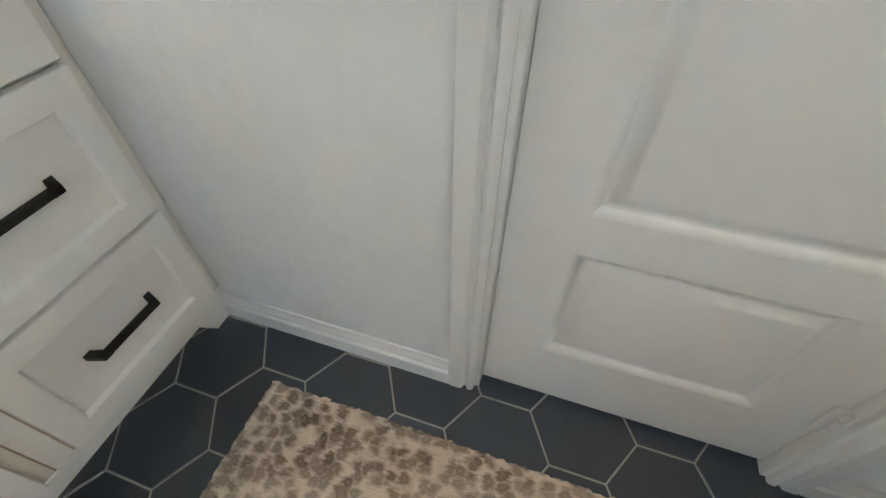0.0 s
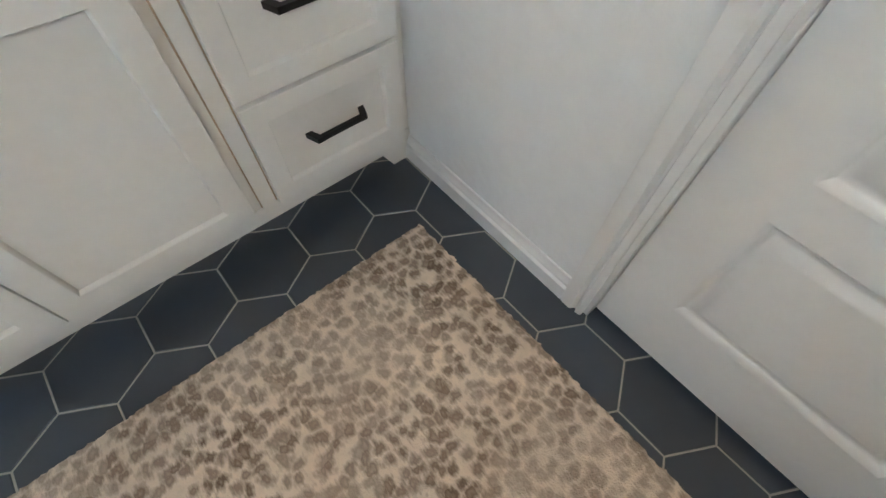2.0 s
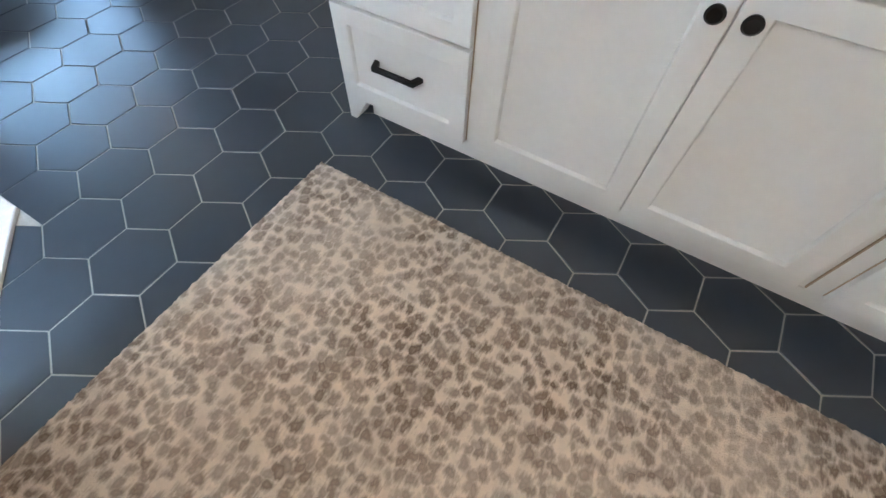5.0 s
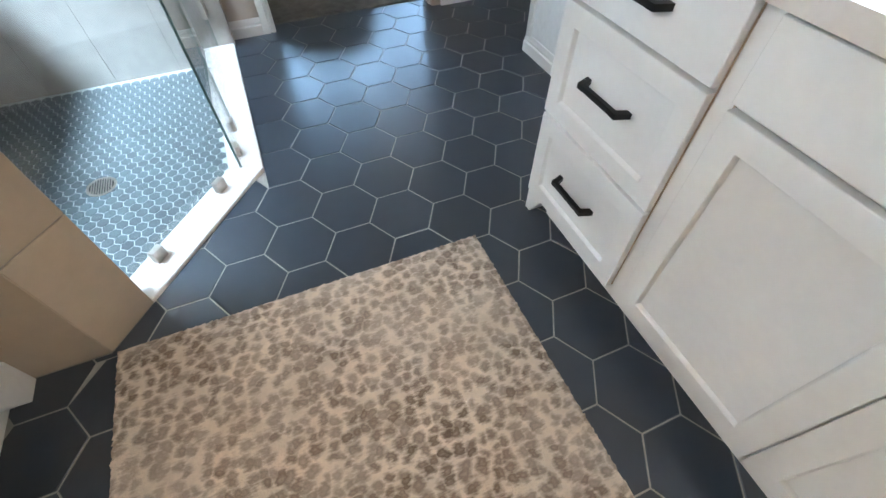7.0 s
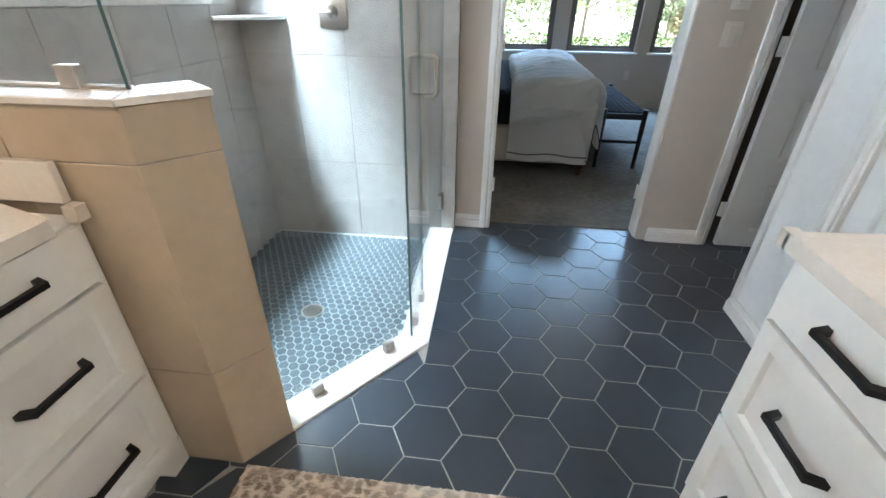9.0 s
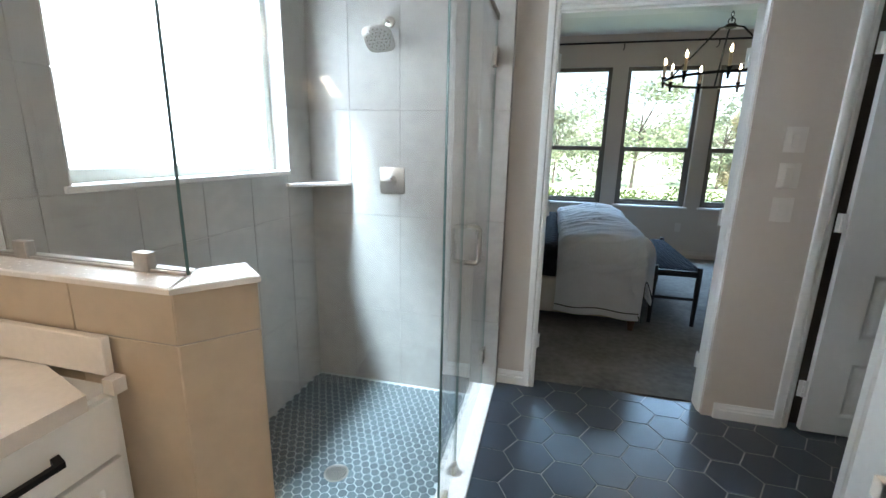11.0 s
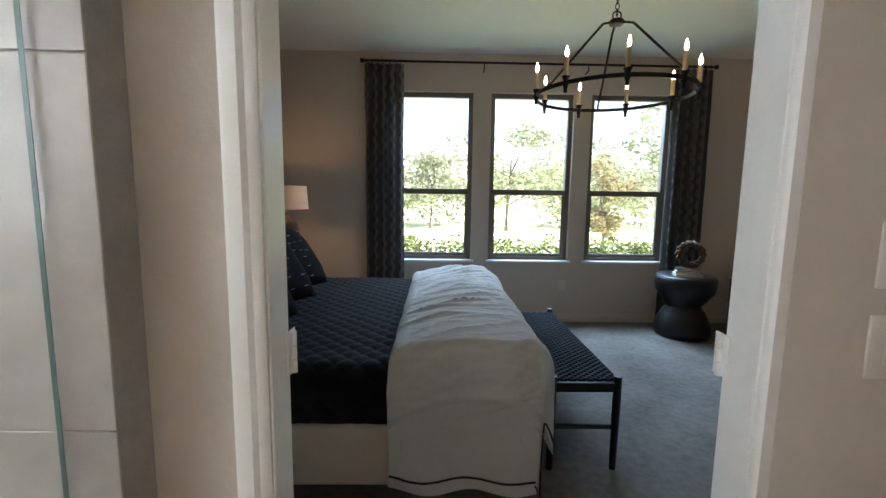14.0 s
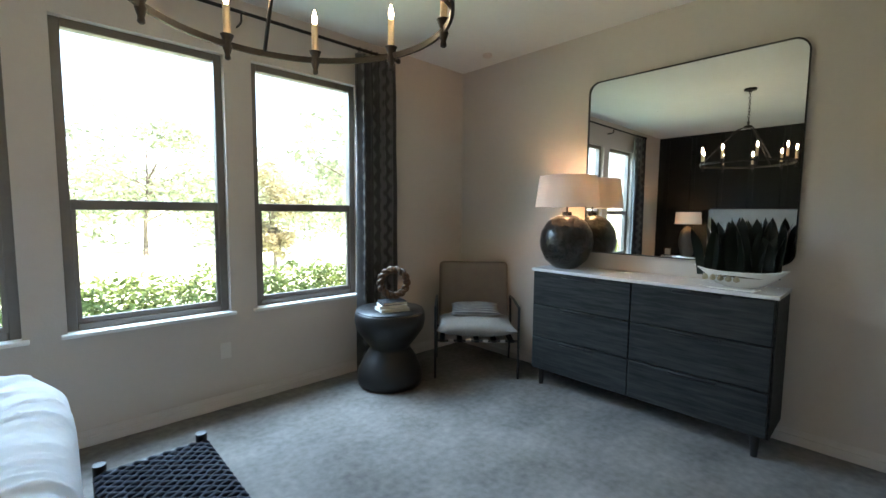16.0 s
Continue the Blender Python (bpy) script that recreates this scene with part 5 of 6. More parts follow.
for y in (4.93, 5.55, 6.17):
    pillow("euro_pillow", (-1.72, y, 0.94), (0.60, 0.52, 0.16), 90, -12, LINEN, "large pale grey linen pillow against the headboard", "pillows on the bed")
for y in (4.92, 6.16):
    pillow("sleeping_pillow", (-1.56, y, 0.92), (0.68, 0.50, 0.17), 90, -20, SHEET, "white cotton pillow with thin black piping", "pillows on the bed", trim=EBONY)
pillow("cream_pillow", (-1.45, 4.78, 0.87), (0.48, 0.46, 0.12), 64, -30, CHAIRSEAT, "cream linen pillow at the bed's edge", "pillows on the bed")
for x, y, tz in ((-1.27, 5.00, 62), (-1.29, 5.44, 67), (-1.31, 5.88, 72)):
    pillow("accent_cushion", (x, y, 0.925), (0.53, 0.51, 0.25), tz, -38, DARKFAB, "black square cushion with pale stitched dashes", "black cushions", dashes=True)
pillow("dark_cushion", (-1.55, 4.60, 0.87), (0.50, 0.48, 0.15), 66, -24, DARKFAB, "plain black cushion at the bed's near edge", "black cushions")

# ---- bench at the foot ----
bench = thing("woven_bench", (0.50, 5.50, 0.0), "black wooden bench with woven navy cord seat", "bench")
NX0, NX1, NY0, NY1 = 0.335, 0.705, 4.83, 6.175
for x in (NX0 + 0.02, NX1 - 0.02):
    for y in (NY0 + 0.02, NY1 - 0.02):
        part("leg", tube(bmesh.new(), [(x, y, 0.003), (x, y, 0.30), (x, y, 0.508)], 0.02, 14, [0.016, 0.021, 0.021]), EBONY, bench)
for y in (NY0 + 0.02, NY1 - 0.02):
    part("end_rail", box(NX0 + 0.03, NX1 - 0.03, y - 0.013, y + 0.013, 0.425, 0.475, 0.005, 2), EBONY, bench)
    part("stretcher", box(NX0 + 0.03, NX1 - 0.03, y - 0.010, y + 0.010, 0.225, 0.25, 0.005, 2), EBONY, bench)
for x in (NX0 + 0.02, NX1 - 0.02):
    part("side_rail", box(x - 0.013, x + 0.013, NY0 + 0.03, NY1 - 0.03, 0.425, 0.475, 0.005, 2), EBONY, bench)
cords = 62
for k in range(cords):
    y = NY0 + 0.045 + (NY1 - NY0 - 0.09) * k / (cords - 1)
    pts = []
    for j in range(25):
        x = NX0 + 0.002 + (NX1 - NX0 - 0.004) * j / 24
        pts.append((x, y, 0.478 + 0.0055 * math.sin(j * math.pi / 1.5 + (k % 2) * math.pi) - (0.010 if j in (0, 24) else 0)))
    part("cord", tube(bmesh.new(), pts, 0.0095, 6), CORD, bench, "", 80)
part("seat_underside", box(NX0 + 0.015, NX1 - 0.015, NY0 + 0.04, NY1 - 0.04, 0.455, 0.468), EBONY, bench)


# ---- night stand and its lamp ----
def nightstand(y0, y1):
    n = thing("nightstand", (-1.70, (y0 + y1) / 2, 0), "black nightstand with a pale top beside the bed", "nightstand")
    part("body", box(-1.94, -1.46, y0, y1, 0.12, 0.62, 0.006), EBONY, n)
    part("top", box(-1.945, -1.45, y0 - 0.006, y1 + 0.006, 0.6205, 0.645, 0.004), DTOP, n, "pale stone top")
    for z in (0.15, 0.385):
        d = part("drawer", box(-1.459, -1.444, y0 + 0.02, y1 - 0.02, z, z + 0.215, 0.003), EBONY, n)
        part("handle", tube(bmesh.new(), [(-1.442, (y0 + y1) / 2 - 0.06, z + 0.16), (-1.425, (y0 + y1) / 2 - 0.06, z + 0.16), (-1.425, (y0 + y1) / 2 + 0.06, z + 0.16), (-1.442, (y0 + y1) / 2 + 0.06, z + 0.16)], 0.005), IRON, d)
    for x in (-1.90, -1.50):
        for y in (y0 + 0.04, y1 - 0.04):
            part("leg", tube(bmesh.new(), [(x, y, 0.121), (x, y, 0.002)], 0.015, 10, [0.018, 0.012]), EBONY, n)


nightstand(6.64, 7.28)


def drum_shade(parent, at, r0, r1, z0, z1):
    sh = sheet(bmesh.new(), lambda u, v: (at[0] + (r0 + (r1 - r0) * v) * math.cos(u * math.tau), at[1] + (r0 + (r1 - r0) * v) * math.sin(u * math.tau), z0 + (z1 - z0) * v), 48, 4)
    bmesh.ops.remove_doubles(sh, verts=sh.verts, dist=0.0005)
    bmesh.ops.solidify(sh, geom=list(sh.faces), thickness=0.003)
    part("shade", sh, SHADE, parent, "white linen drum shade, lit from within")
    part("bulb", lathe(bmesh.new(), [(0.012, -0.05), (0.02, -0.02), (0.03, 0.01), (0.02, 0.04), (0.004, 0.05)], 16, (at[0], at[1], (z0 + z1) / 2)), LAMPBULB, parent, "warm lit bulb")
    part("stem", tube(bmesh.new(), [(at[0], at[1], z0 - 0.06), (at[0], at[1], (z0 + z1) / 2 - 0.05)], 0.007), IRON, parent)


LAMPBULB = glow("table_lamp_bulb", (1.0, 0.62, 0.32), 20.0)
NL = (-1.66, 6.84)
nl = thing("table_lamp", (*NL, 0.645), "brown ceramic table lamp with lit white drum shade", "lamp", "table lamps")
part("base", lathe(bmesh.new(), [(0.07, 0.0), (0.075, 0.01), (0.10, 0.06), (0.135, 0.22), (0.14, 0.34), (0.115, 0.47), (0.06, 0.545), (0.035, 0.56), (0.03, 0.58)], 32, (*NL, 0.646)), TERRA, nl)
drum_shade(nl, NL, 0.215, 0.20, 1.262, 1.475)
for i, (w, d, z, m) in enumerate(((0.15, 0.21, 0.646, BOOKB), (0.14, 0.19, 0.668, BOOKA))):
    b = thing("book", (-1.53, 7.10, z), "closed hardback book lying on the nightstand", "book", "books on the nightstand")
    part("cover", box(-1.53 - w / 2, -1.53 + w / 2, 7.10 - d / 2, 7.10 + d / 2, z, z + 0.021, 0.002), m, b)
    part("page_block", box(-1.53 - w / 2 + 0.004, -1.53 + w / 2 + 0.001, 7.10 - d / 2 - 0.001, 7.10 + d / 2 + 0.001, z + 0.003, z + 0.018), PAPER, b)
fr = thing("picture_frame", (-1.60, 7.19, 0.69), "small pale standing picture frame", "picture frame")
pf = box(-0.06, 0.06, -0.008, 0.008, 0.0, 0.16, 0.003)
pf.transform(Matrix.Translation((-1.72, 7.18, 0.6465)) @ Matrix.Rotation(radians(75), 4, "Z"))
part("surround", pf, GOLDWOOD, fr)
pc = box(-0.045, 0.045, -0.0095, -0.0082, 0.015, 0.145)
pc.transform(Matrix.Translation((-1.72, 7.18, 0.6465)) @ Matrix.Rotation(radians(75), 4, "Z"))
part("picture", pc, PAPER, fr)

# ---- curtains ----
rod = thing("curtain_rod", (0.78, 7.40, 2.77), "long black curtain rod over the windows", "curtain rod")
part("pole", tube(bmesh.new(), [(-1.02, 7.40, 2.77), (2.66, 7.40, 2.77)], 0.012, 12), IRON, rod)
for x in (-1.02, 2.66):
    part("finial", lathe(bmesh.new(), [(0.014, -0.02), (0.02, -0.012), (0.02, 0.012), (0.014, 0.02)], 16, (x, 7.40, 2.77)), IRON, rod)
for x in (-0.92, 0.24, 1.32, 2.55):
    br = bmesh.new()
    tube(br, [(x, 7.40, 2.755), (x, 7.40, 2.71), (x, 7.44, 2.70), (x, 7.498, 2.70)], 0.007, 8)
    part("bracket", br, IRON, rod)


def curtain(x0, x1, label):
    c = thing("curtain", ((x0 + x1) / 2, 7.40, 0.01), label, "curtain", "curtains")
    folds = 5.5

    def f(u, v):
        z = 2.742 * (1 - v) + 0.012 * v
        a = u * folds * math.tau
        amp = 0.036 + 0.014 * v + 0.01 * noise.noise((u * 6, v * 2, x0))
        return (x0 + (x1 - x0) * u * (1 + 0.02 * v) + 0.016 * math.sin(2 * a + 0.6) + 0.008 * noise.noise((u * 5, v * 5, 2)), 7.405 + amp * math.sin(a + 0.5 * math.sin(v * 3)) - 0.004, z)

    bm = sheet(bmesh.new(), f, 150, 40)
    bmesh.ops.solidify(bm, geom=list(bm.faces), thickness=0.003)
    part("panel", bm, CURTAIN, c, "", 80)
    for k in range(7):
        x = x0 + (x1 - x0) * (k + 0.5) / 7
        ring = [(x, 7.40 + 0.02 * math.cos(t * math.tau / 14), 2.765 + 0.022 * math.sin(t * math.tau / 14)) for t in range(15)]
        part("ring", tube(bmesh.new(), ring, 0.003, 6, cap=False), IRON, c)


curtain(-1.0, -0.60, "floor-length grey patterned curtain drawn to the side")
curtain(2.23, 2.62, "floor-length grey patterned curtain beside the last window")

# ---- chandelier ----
HX, HY = 0.829, 5.505
ch = thing("chandelier", (HX, HY, 2.0), "black iron ring chandelier with nine lit candle bulbs", "chandelier")
RR, RZ = 0.463, 2.028
ring = bmesh.new()
for k in range(64):
    a0, a1 = k * math.tau / 64, (k + 1) * math.tau / 64
    q = []
    for a in (a0, a1):
        for r, z in ((RR - 0.005, RZ - 0.011), (RR + 0.005, RZ - 0.011), (RR + 0.005, RZ + 0.011), (RR - 0.005, RZ + 0.011)):
            q.append(ring.verts.new((HX + r * math.cos(a), HY + r * math.sin(a), z)))
    for i in range(4):
        j = (i + 1) % 4
        ring.faces.new((q[i], q[j], q[4 + j], q[4 + i]))
bmesh.ops.remove_doubles(ring, verts=ring.verts, dist=0.0005)
part("ring", ring, IRON, ch)
for k in range(3):
    a = radians(80 + 120 * k)
    part("arm", tube(bmesh.new(), [(HX + 0.035 * math.cos(a), HY + 0.035 * math.sin(a), 2.45), (HX + 0.10 * math.cos(a), HY + 0.10 * math.sin(a), 2.43), (HX + RR * math.cos(a), HY + RR * math.sin(a), RZ + 0.01)], 0.0075, 8), IRON, ch)
part("hub", lathe(bmesh.new(), [(0.012, 0.03), (0.04, 0.022), (0.046, 0.008), (0.04, -0.006), (0.01, -0.012)], 24, (HX, HY, 2.445)), IRON, ch)
lk = bmesh.new()
for k in range(11):
    z = 2.51 + k * 0.034
    loop = [(HX + (0.011 * math.cos(t * math.tau / 10) if k % 2 else 0), HY + (0 if k % 2 else 0.011 * math.cos(t * math.tau / 10)), z + 0.021 * math.sin(t * math.tau / 10)) for t in range(11)]
    tube(lk, loop, 0.0032, 6, cap=False)
o = part("chain", lk, IRON, ch)
o["kind"] = "stuff"
part("loop", tube(bmesh.new(), [(HX + 0.026 * math.cos(t * math.tau / 16), HY, 2.492 + 0.026 * math.sin(t * math.tau / 16)) for t in range(17)], 0.0045, 8, cap=False), IRON, ch)
part("canopy", lathe(bmesh.new(), [(0.065, 0.0), (0.062, -0.02), (0.02, -0.03), (0.01, -0.04)], 24, (HX, HY, CEIL_R)), IRON, ch)
for k in range(9):
    a = radians(16.65 + 40 * k)
    cx, cy = HX + RR * math.cos(a), HY + RR * math.sin(a)
    cup = part("cup", lathe(bmesh.new(), [(0.006, -0.055), (0.011, -0.05), (0.009, -0.035), (0.017, -0.01), (0.012, 0.006), (0.022, 0.03), (0.024, 0.034)], 16, (cx, cy, RZ)), IRON, ch)
    part("candle", lathe(bmesh.new(), [(0.0125, 0.03), (0.0125, 0.135), (0.008, 0.138)], 14, (cx, cy, RZ)), WAX, ch, "cream candle sleeve")
    part("bulb", lathe(bmesh.new(), [(0.005, 0.137), (0.009, 0.150), (0.0098, 0.160), (0.006, 0.178), (0.0012, 0.194)], 12, (cx, cy, RZ)), BULB, ch, "flame-shaped lit bulb")

# ---- dresser, lamp, planter, mirror ----
DXA, DXB, DYA, DYB, DZ = 3.185, 3.585, 4.66, 6.275, 0.955
dr = thing("dresser", (3.38, 5.46, 0), "charcoal oak six-drawer dresser with white top", "dresser")
part("body", box(DXA + 0.02, DXB, DYA, DYB, 0.14, DZ - 0.002, 0.004), DRESSER, dr)
part("top", box(DXA - 0.004, DXB, DYA - 0.008, DYB + 0.008, DZ, DZ + 0.024, 0.003), DTOP, dr, "thin white stone top")
midy = (DYA + DYB) / 2
for y0, y1 in ((DYA + 0.012, midy - 0.003), (midy + 0.003, DYB - 0.012)):
    for k in range(3):
        z0 = 0.152 + k * 0.268
        d = part("drawer", box(DXA, DXA + 0.021, y0, y1, z0, z0 + 0.260, 0.004), DRESSER, dr)
        part("finger_pull", box(DXA - 0.010, DXA + 0.002, (y0 + y1) / 2 - 0.14, (y0 + y1) / 2 + 0.14, z0 + 0.236, z0 + 0.258, 0.004), BLACK, d, "slim black edge pull")
for x in (DXA + 0.06, DXB - 0.05):
    for y in (DYA + 0.07, DYB - 0.07):
        part("leg", tube(bmesh.new(), [(x, y, 0.141), (x, y, 0.002)], 0.02, 12, [0.028, 0.018]), EBONY, dr)

LPX, LPY = 3.37, 6.085
lp = thing("table_lamp", (LPX, LPY, DZ + 0.024), "mottled black round table lamp with lit white shade", "lamp", "table lamps")
part("base", lathe(bmesh.new(), [(0.075, 0.0), (0.10, 0.012), (0.165, 0.07), (0.205, 0.16), (0.212, 0.22), (0.20, 0.30), (0.15, 0.385), (0.08, 0.425), (0.04, 0.435), (0.036, 0.46)], 40, (LPX, LPY, DZ + 0.0245)), CERAMIC, lp)
drum_shade(lp, (LPX, LPY), 0.255, 0.225, 1.475, 1.725)

bowl = thing("planter", (3.36, 4.90, DZ + 0.024), "white boat-shaped ceramic planter with snake plants", "planter")


def boat(u, v):
    a = u * math.tau
    k = 0.30 + 0.70 * v ** 0.6
    return (3.36 + 0.11 * k * math.cos(a), 4.885 + 0.225 * (k + 0.10 * v) * math.sin(a), DZ + 0.026 + 0.10 * v + 0.02 * v * abs(math.sin(a)) ** 3)


bb = sheet(bmesh.new(), boat, 40, 8)
bmesh.ops.remove_doubles(bb, verts=bb.verts, dist=0.0005)
bmesh.ops.solidify(bb, geom=list(bb.faces), thickness=0.008)
part("bowl", bb, WHITECER, bowl)
part("soil", lathe(bmesh.new(), [(0.10, 0.0), (0.10, 0.012)], 28, (3.36, 4.885, DZ + 0.095), 1.9), BARK, bowl, "dark potting soil")
for k in range(5):
    y = 4.875 + k * 0.043
    part("foot_bead", lathe(bmesh.new(), [(0.004, 0.0), (0.016, 0.008), (0.018, 0.02), (0.010, 0.034), (0.002, 0.04)], 12, (3.256 + 0.005 * k, y, DZ + 0.065)), mat("pale_bead_wood", (0.36, 0.30, 0.20), 0.6, var=0.15, scale=40) if k == 0 else bpy.data.materials["pale_bead_wood"], bowl)
rng = random.Random(5)
for k in range(32):
    y, x = 4.70 + 0.37 * k / 31 + rng.uniform(-0.02, 0.02), 3.36 + rng.uniform(-0.05, 0.05)
    h, w, tw = rng.uniform(0.24, 0.37), rng.uniform(0.024, 0.034), rng.uniform(0, math.pi)
    lx, ly = rng.uniform(-0.10, 0.05), rng.uniform(-0.06, 0.06)

    def blade(u, v, x=x, y=y, h=h, w=w, tw=tw, lx=lx, ly=ly):
        s = (u - 0.5) * 2 * w * (1 - v ** 7) * (0.70 + 0.35 * math.sin(v * 2.4))
        a = tw + v * 0.9
        return (x + s * math.cos(a) + lx * v * v, y + s * math.sin(a) + ly * v * v, DZ + 0.09 + h * v)

    lf = sheet(bmesh.new(), blade, 4, 10)
    bmesh.ops.solidify(lf, geom=list(lf.faces), thickness=0.004)
    part("leaf", lf, SNAKE, bowl, "upright dark green sword leaf")
solid("paper_tray", prism(bmesh.new(), [(3.21, 4.78), (3.31, 4.76), (3.30, 5.02), (3.22, 5.02)], DZ + 0.0245, DZ + 0.032, 0.003), WHITECER, "small white dish in front of the planter", "dish")

mr = thing("wall_mirror", (BXR - 0.02, 5.35, 1.12), "large mirror with thin black frame and rounded corners", "mirror")
MY0, MY1, MZ0, MZ1, MC = 4.655, 6.03, 1.115, 2.475, 0.085
outline = []
for cy, cz, a0 in ((MY1 - MC, MZ1 - MC, 0), (MY0 + MC, MZ1 - MC, 90), (MY0 + MC, MZ0 + MC, 180), (MY1 - MC, MZ0 + MC, 270)):
    for k in range(9):
        a = radians(a0 + 90 * k / 8)
        outline.append((cy + MC * math.cos(a), cz + MC * math.sin(a)))
pl = bmesh.new()
fa, fb2 = [[pl.verts.new((x, y, z)) for y, z in outline] for x in (BXR - 0.022, BXR - 0.003)]
pl.faces.new(fa), pl.faces.new(fb2[::-1])
for i in range(len(outline)):
    j = (i + 1) % len(outline)
    pl.faces.new((fa[i], fa[j], fb2[j], fb2[i]))
part("plate", pl, MIRROR, mr, "silvered mirror plate")
rimm = bmesh.new()
n = len(outline)
grow = [(5.3425 + (y - 5.3425) * 1.010, 1.795 + (z - 1.795) * 1.010) for y, z in outline]
loops = [[rimm.verts.new((x, *p)) for p in src] for x, src in ((BXR - 0.002, grow), (BXR - 0.032, grow), (BXR - 0.032, outline), (BXR - 0.002, outline))]
for li in range(4):
    a, b = loops[li], loops[(li + 1) % 4]
    for i in range(n):
        j = (i + 1) % n
        rimm.faces.new((a[i], a[j], b[j], b[i]))
part("frame", rimm, BLACK, mr, "thin black metal frame")

# ---- armchair ----
chair = thing("armchair", (0, 0, 0), "grey upholstered armchair with thin black metal frame", "armchair")
HWD = 0.355
for sx in (-1, 1):
    x = sx * HWD
    part("front_leg", tube(bmesh.new(), [(x, -0.24, 0.003), (x, -0.24, 0.62)], 0.011, 8), BLACK, chair)
    part("back_leg", tube(bmesh.new(), [(x, 0.30, 0.003), (x, 0.24, 0.40), (x, 0.30, 0.62)], 0.011, 8), BLACK, chair)
    part("arm_rail", tube(bmesh.new(), [(x, -0.24, 0.62), (x, 0.05, 0.635), (x, 0.30, 0.62)], 0.012, 8), BLACK, chair)
part("front_rail", tube(bmesh.new(), [(-HWD, -0.24, 0.335), (HWD, -0.24, 0.335)], 0.011, 8), BLACK, chair)
part("back_rail", tube(bmesh.new(), [(-HWD, 0.25, 0.335), (HWD, 0.25, 0.335)], 0.011, 8), BLACK, chair)
for k in range(9):
    x = -HWD + 0.06 + k * 0.0735
    strap = box(x - 0.022, x + 0.022, -0.253, 0.255, 0.323, 0.348, 0.004)
    part("strap", strap, CHECK if k % 2 else DARKFAB, chair, "black and white woven strap")
cu = cushion(bmesh.new(), 0.69, 0.56, 0.17)
cu.transform(Matrix.Translation((0, 0.0, 0.425)) @ Matrix.Rotation(radians(90), 4, "X"))
part("seat_cushion", cu, CHAIRSEAT, chair, "pale plump seat cushion", 75)
part("backrest", (lambda b: (b.transform(Matrix.Translation((0, 0.27, 0.40)) @ Matrix.Rotation(radians(-13), 4, "X")), b)[1])(box(-0.335, 0.335, -0.05, 0.05, 0.0, 0.56, 0.04, 3)), CHAIRCLOTH, chair, "grey-brown upholstered back")
CHP = (3.085, 6.812, 0.0)
chair.matrix_world = pose(*CHP, 0, 0, -44)
pillow("lumbar_cushion", (3.11, 6.84, 0.548), (0.44, 0.26, 0.10), -44, -78, banded(mat("striped_cushion_cloth", (0.27, 0.26, 0.24), 0.95, var=0.2, scale=16), "DIAGONAL", 45, (0.03, 0.03, 0.032), 0.8), "small striped lumbar cushion lying on the armchair", "")

# ---- side table with books and knot ----
TX, TY = 2.325, 7.075
st = thing("side_table", (TX, TY, 0.004), "black hourglass drum side table on carpet", "side table")
part("base", lathe(bmesh.new(), [(0.235, 0.0), (0.262, 0.015), (0.272, 0.06), (0.262, 0.13), (0.205, 0.245), (0.165, 0.30), (0.163, 0.312)], 48, (TX, TY, 0.004)), EBONY, st, "", 60)
part("bowl", lathe(bmesh.new(), [(0.163, 0.312), (0.168, 0.325), (0.215, 0.385), (0.275, 0.47), (0.290, 0.54), (0.286, 0.60), (0.276, 0.615)], 48, (TX, TY, 0.004)), EBONY, st, "", 60)
part("tabletop", lathe(bmesh.new(), [(0.274, 0.6155), (0.278, 0.620), (0.270, 0.629), (0.0, 0.630)], 48, (TX, TY, 0.004)), EBONY, st, "", 60)
z = 0.636
for i, (w, d, t, m, tw) in enumerate(((0.24, 0.17, 0.024, BOOKB, 4), (0.22, 0.16, 0.028, BOOKB, -6), (0.20, 0.15, 0.024, BOOKA, 3))):
    b = thing("book", (TX - 0.03, TY - 0.07, z), ("white" if m is BOOKB else "black") + " hardback book stacked on the side table", "book", "books on the side table")
    rot = Matrix.Translation((TX - 0.03, TY - 0.07, z)) @ Matrix.Rotation(radians(tw - 20), 4, "Z")
    for nm, bm, mm in (("cover", bx(bx(bx(bmesh.new(), -w / 2, w / 2, -d / 2, d / 2, 0, 0.0035), -w / 2, w / 2, -d / 2, d / 2, t - 0.0035, t), -w / 2, -w / 2 + 0.003, -d / 2, d / 2, 0.0035, t - 0.0035), m), ("page_block", box(-w / 2 + 0.004, w / 2 - 0.004, -d / 2 + 0.003, d / 2 - 0.004, 0.0036, t - 0.0036), PAPER)):
        bm.transform(rot)
        part(nm, bm, mm, b)
    z += t + 0.0006
knot = bmesh.new()
for ph in (0.0, math.pi):
    pts = []
    for t in range(73):
        a = t * math.tau / 72
        w = 7 * a / 2 * 2 + ph
        rad = 0.088 + 0.015 * math.cos(w)
        pts.append((rad * math.cos(a), 0.016 * math.sin(w), 0.118 + rad * math.sin(a)))
    tube(knot, pts, 0.0125, 8, cap=False)
knot.transform(Matrix.Translation((TX + 0.0, TY - 0.05, z - 0.004)) @ Matrix.Rotation(radians(-34), 4, "Z") @ Matrix.Scale(1.22, 4))
solid("wooden_ring", knot, GOLDWOOD, "twisted brown wooden ring standing on stacked books", "ornament", angle=70)

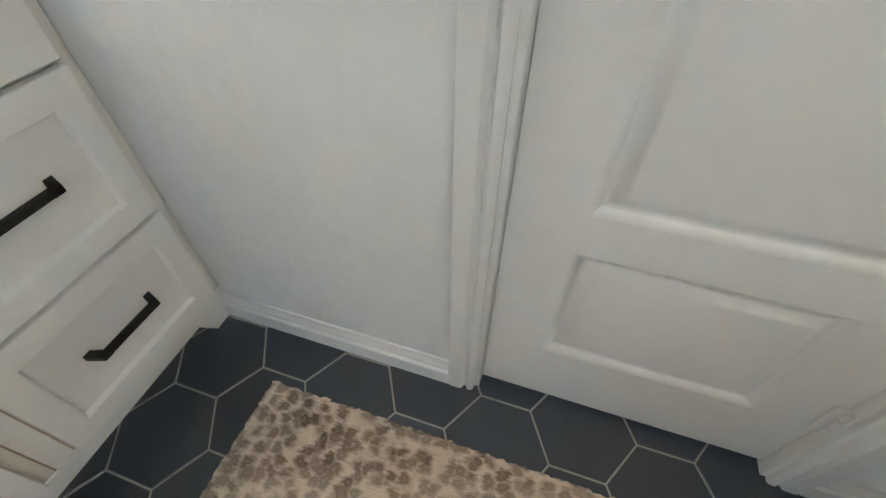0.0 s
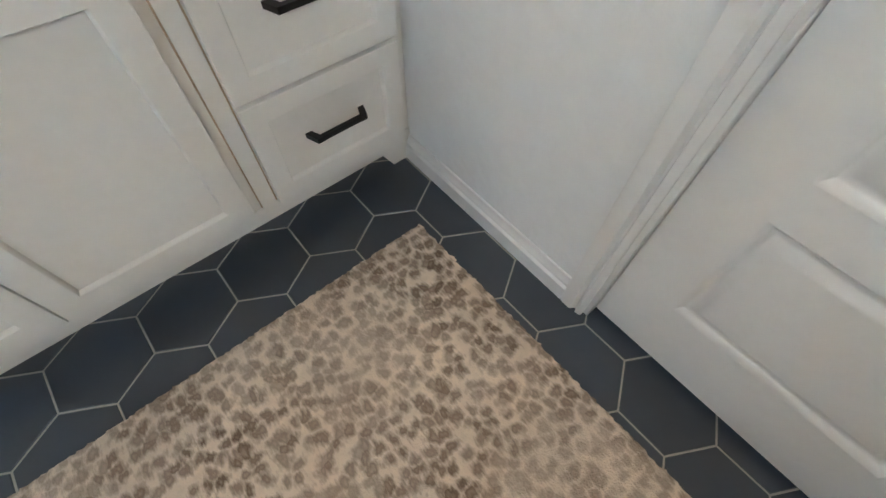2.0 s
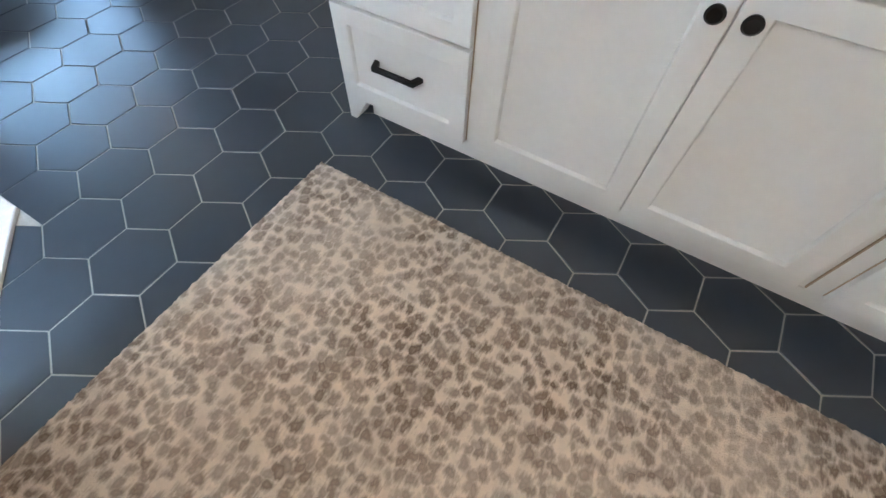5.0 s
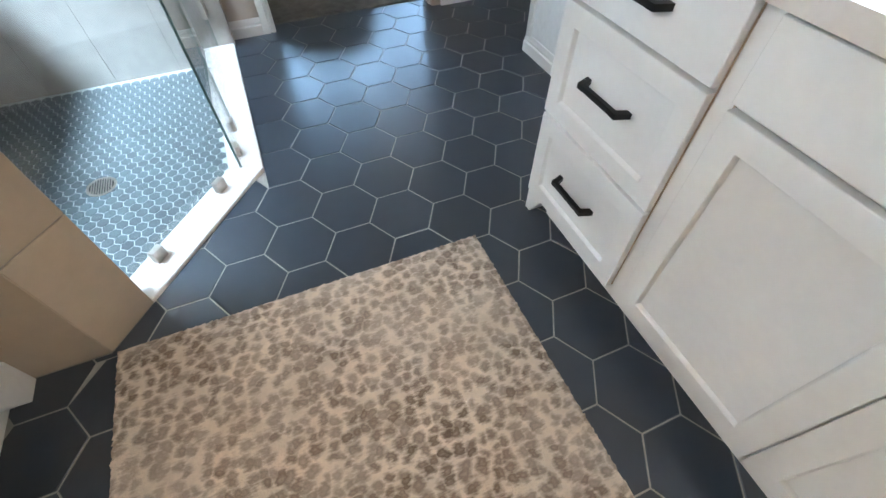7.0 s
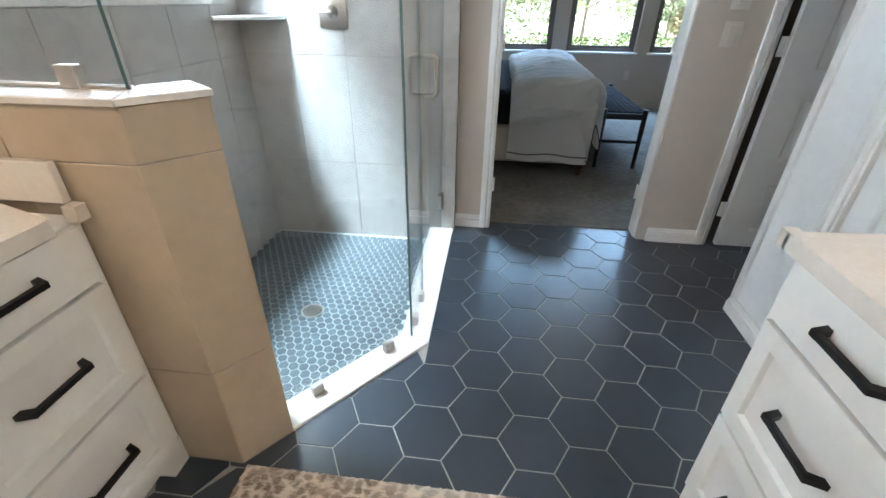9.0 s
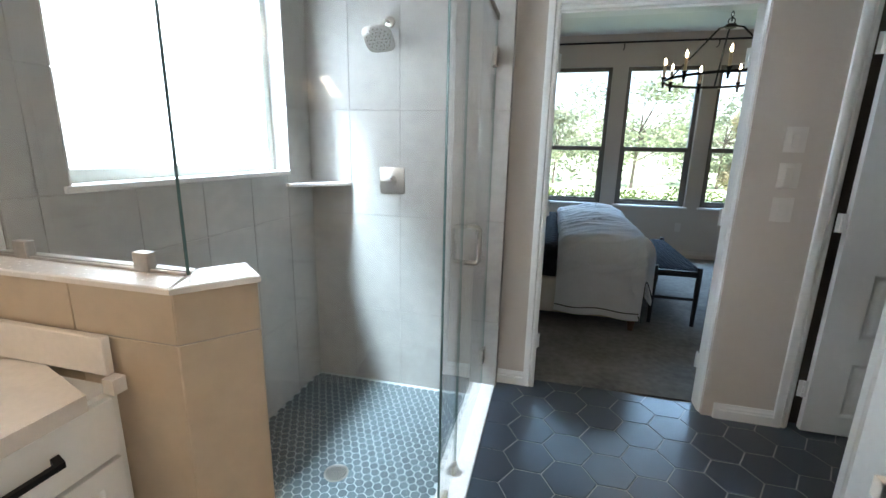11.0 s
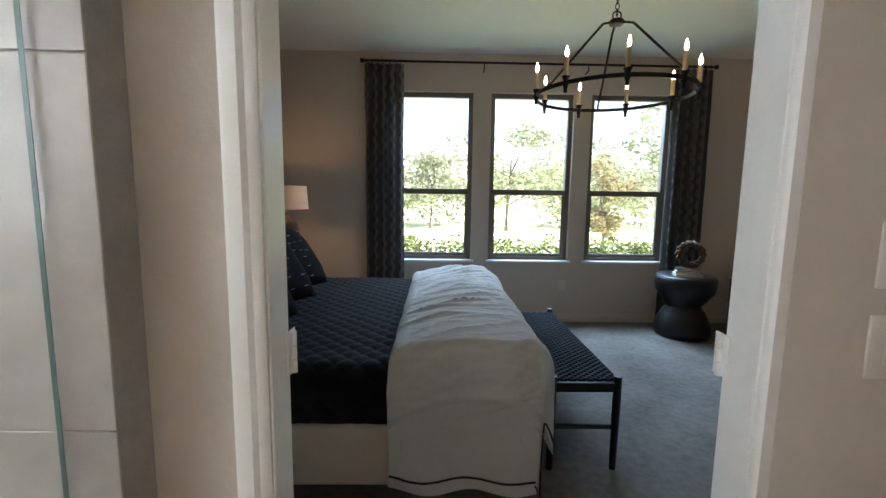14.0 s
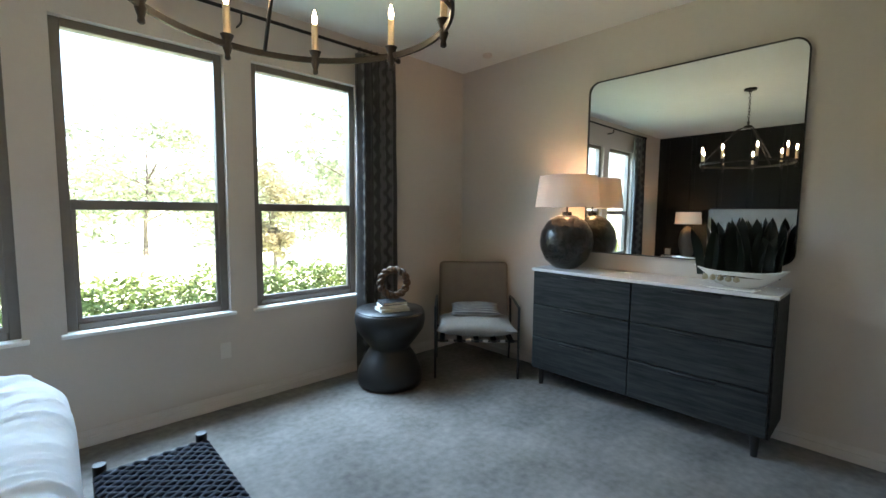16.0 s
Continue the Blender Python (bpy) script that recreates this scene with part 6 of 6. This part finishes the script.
# ---- small wall and ceiling fittings ----
ot = thing("wall_outlet", (1.18, BY1, 0.42), "white wall outlet under the windows", "outlet")
part("plate", box(1.145, 1.215, BY1 - 0.006, BY1, 0.365, 0.48, 0.002), SWITCH, ot)
for z in (0.40, 0.445):
    part("socket", box(1.163, 1.197, BY1 - 0.0085, BY1 - 0.0058, z - 0.015, z + 0.015, 0.002), SWITCH, ot)
solid("smoke_detector", lathe(bmesh.new(), [(0.045, 0.0), (0.043, -0.022), (0.03, -0.03), (0.0, -0.031)], 24, (3.35, 6.95, CEIL_R)), SWITCH, "small white detector on the ceiling", "smoke detector")


# ---- garden ----
def leaf_cloud(bm, rng, centre, radii, n, size):
    for k in range(n):
        while True:
            p = Vector((rng.uniform(-1, 1), rng.uniform(-1, 1), rng.uniform(-1, 1)))
            if 0.35 < p.length < 1:
                break
        q = Vector((centre[0] + p.x * radii[0], centre[1] + p.y * radii[1], centre[2] + p.z * radii[2]))
        s = size * rng.uniform(0.6, 1.4)
        a, b = Vector((rng.uniform(-1, 1), rng.uniform(-1, 1), rng.uniform(-0.6, 0.6))).normalized() * s, Vector((rng.uniform(-1, 1), rng.uniform(-1, 1), rng.uniform(-1, 1))).normalized() * s * 0.55
        bm.faces.new([bm.verts.new(q - a), bm.verts.new(q + b), bm.verts.new(q + a), bm.verts.new(q - b)])


def tree(x, y, h, spread, seed, leaf, label, n=2600, size=0.10):
    rng = random.Random(seed)
    t = thing("tree", (x, y, -0.18), label, "tree", "garden trees")
    tr = bmesh.new()
    bend = rng.uniform(-0.2, 0.2)
    tube(tr, [(x, y, -0.2), (x + bend * 0.3, y, h * 0.25), (x + bend, y + 0.1, h * 0.55), (x + bend, y, h * 0.85)], 0.1, 10, [0.07 * h / 4, 0.055 * h / 4, 0.035 * h / 4, 0.012])
    part("trunk", tr, BARK, t)
    cr = bmesh.new()
    for k in range(13):
        a, r = rng.uniform(0, math.tau), rng.uniform(0.15, 1) * spread
        z = h * rng.uniform(0.18, 0.98)
        r *= 1.1 - 0.75 * abs(z / h - 0.55)
        c = (x + bend + r * math.cos(a), y + r * math.sin(a), z)
        limb = bmesh.new()
        tube(limb, [(x + bend * 0.6, y, min(z - 0.1, h * 0.5)), ((x + bend + c[0]) / 2, (y + c[1]) / 2, (h * 0.5 + z) / 2), c], 0.02, 6, [0.03, 0.02, 0.008])
        part("limb", limb, BARK, t)
        leaf_cloud(cr, rng, c, (spread * 0.42, spread * 0.42, h * 0.13), n // 13, size)
    me = bpy.data.meshes.new("crown")
    cr.transform(Matrix.Translation(-t.location))
    cr.to_mesh(me)
    cr.free()
    me.materials.append(leaf)
    o = new("crown", me)
    o.parent = t


tree(-1.9, 13.5, 3.3, 1.15, 3, LEAF, "young green tree on the sunlit lawn", 2200, 0.085)
tree(4.6, 15.0, 2.5, 0.75, 4, LEAFRED, "small coppery-leaved tree beyond the hedge", 1800, 0.07)
tree(6.8, 14.5, 4.2, 1.5, 6, LEAF, "slender garden tree with light foliage", 2400, 0.09)
for i, (x, y, h, r) in enumerate(((-9, 24, 5.0, 2.6), (-4.5, 22, 3.6, 2.3), (-0.5, 24, 3.2, 2.2), (3.0, 22.5, 4.6, 2.5), (7.0, 24, 3.8, 2.4), (11.5, 23, 5.0, 2.8), (16.5, 25, 4.4, 2.6), (22, 26, 5.2, 3.0), (-14, 26, 6.0, 3.0))):
    tree(x, y, h, r, 20 + i, LEAF if i % 2 else WOODLEAF, "broad green tree at the garden's edge", 3000, 0.11)

woods = bmesh.new()
rng = random.Random(9)
for k in range(460):
    x = -32 + 72 * k / 459 + rng.uniform(-0.5, 0.5)
    z = rng.uniform(0.2, 2.6) if k % 2 else rng.uniform(1.6, 4.2 + 1.2 * math.sin(x * 0.55))
    leaf_cloud(woods, rng, (x, 27 + rng.uniform(-2, 2.5), z), (1.2, 1.0, 0.8), 90, 0.13)
solid("far_woods", woods, WOODLEAF, "dense sunlit thicket behind the lawn", "woods", "stuff")

hedge_seed = random.Random(12)
hg = bmesh.new()
for k in range(90):
    x = -4.5 + 13.0 * k / 89
    leaf_cloud(hg, hedge_seed, (x, 9.55 + hedge_seed.uniform(-0.15, 0.15), 0.33 + hedge_seed.uniform(-0.05, 0.07)), (0.22, 0.30, 0.46), 460, 0.034)
solid("hedge", hg, LEAFDK, "low clipped green hedge below the windows", "hedge", "stuff")
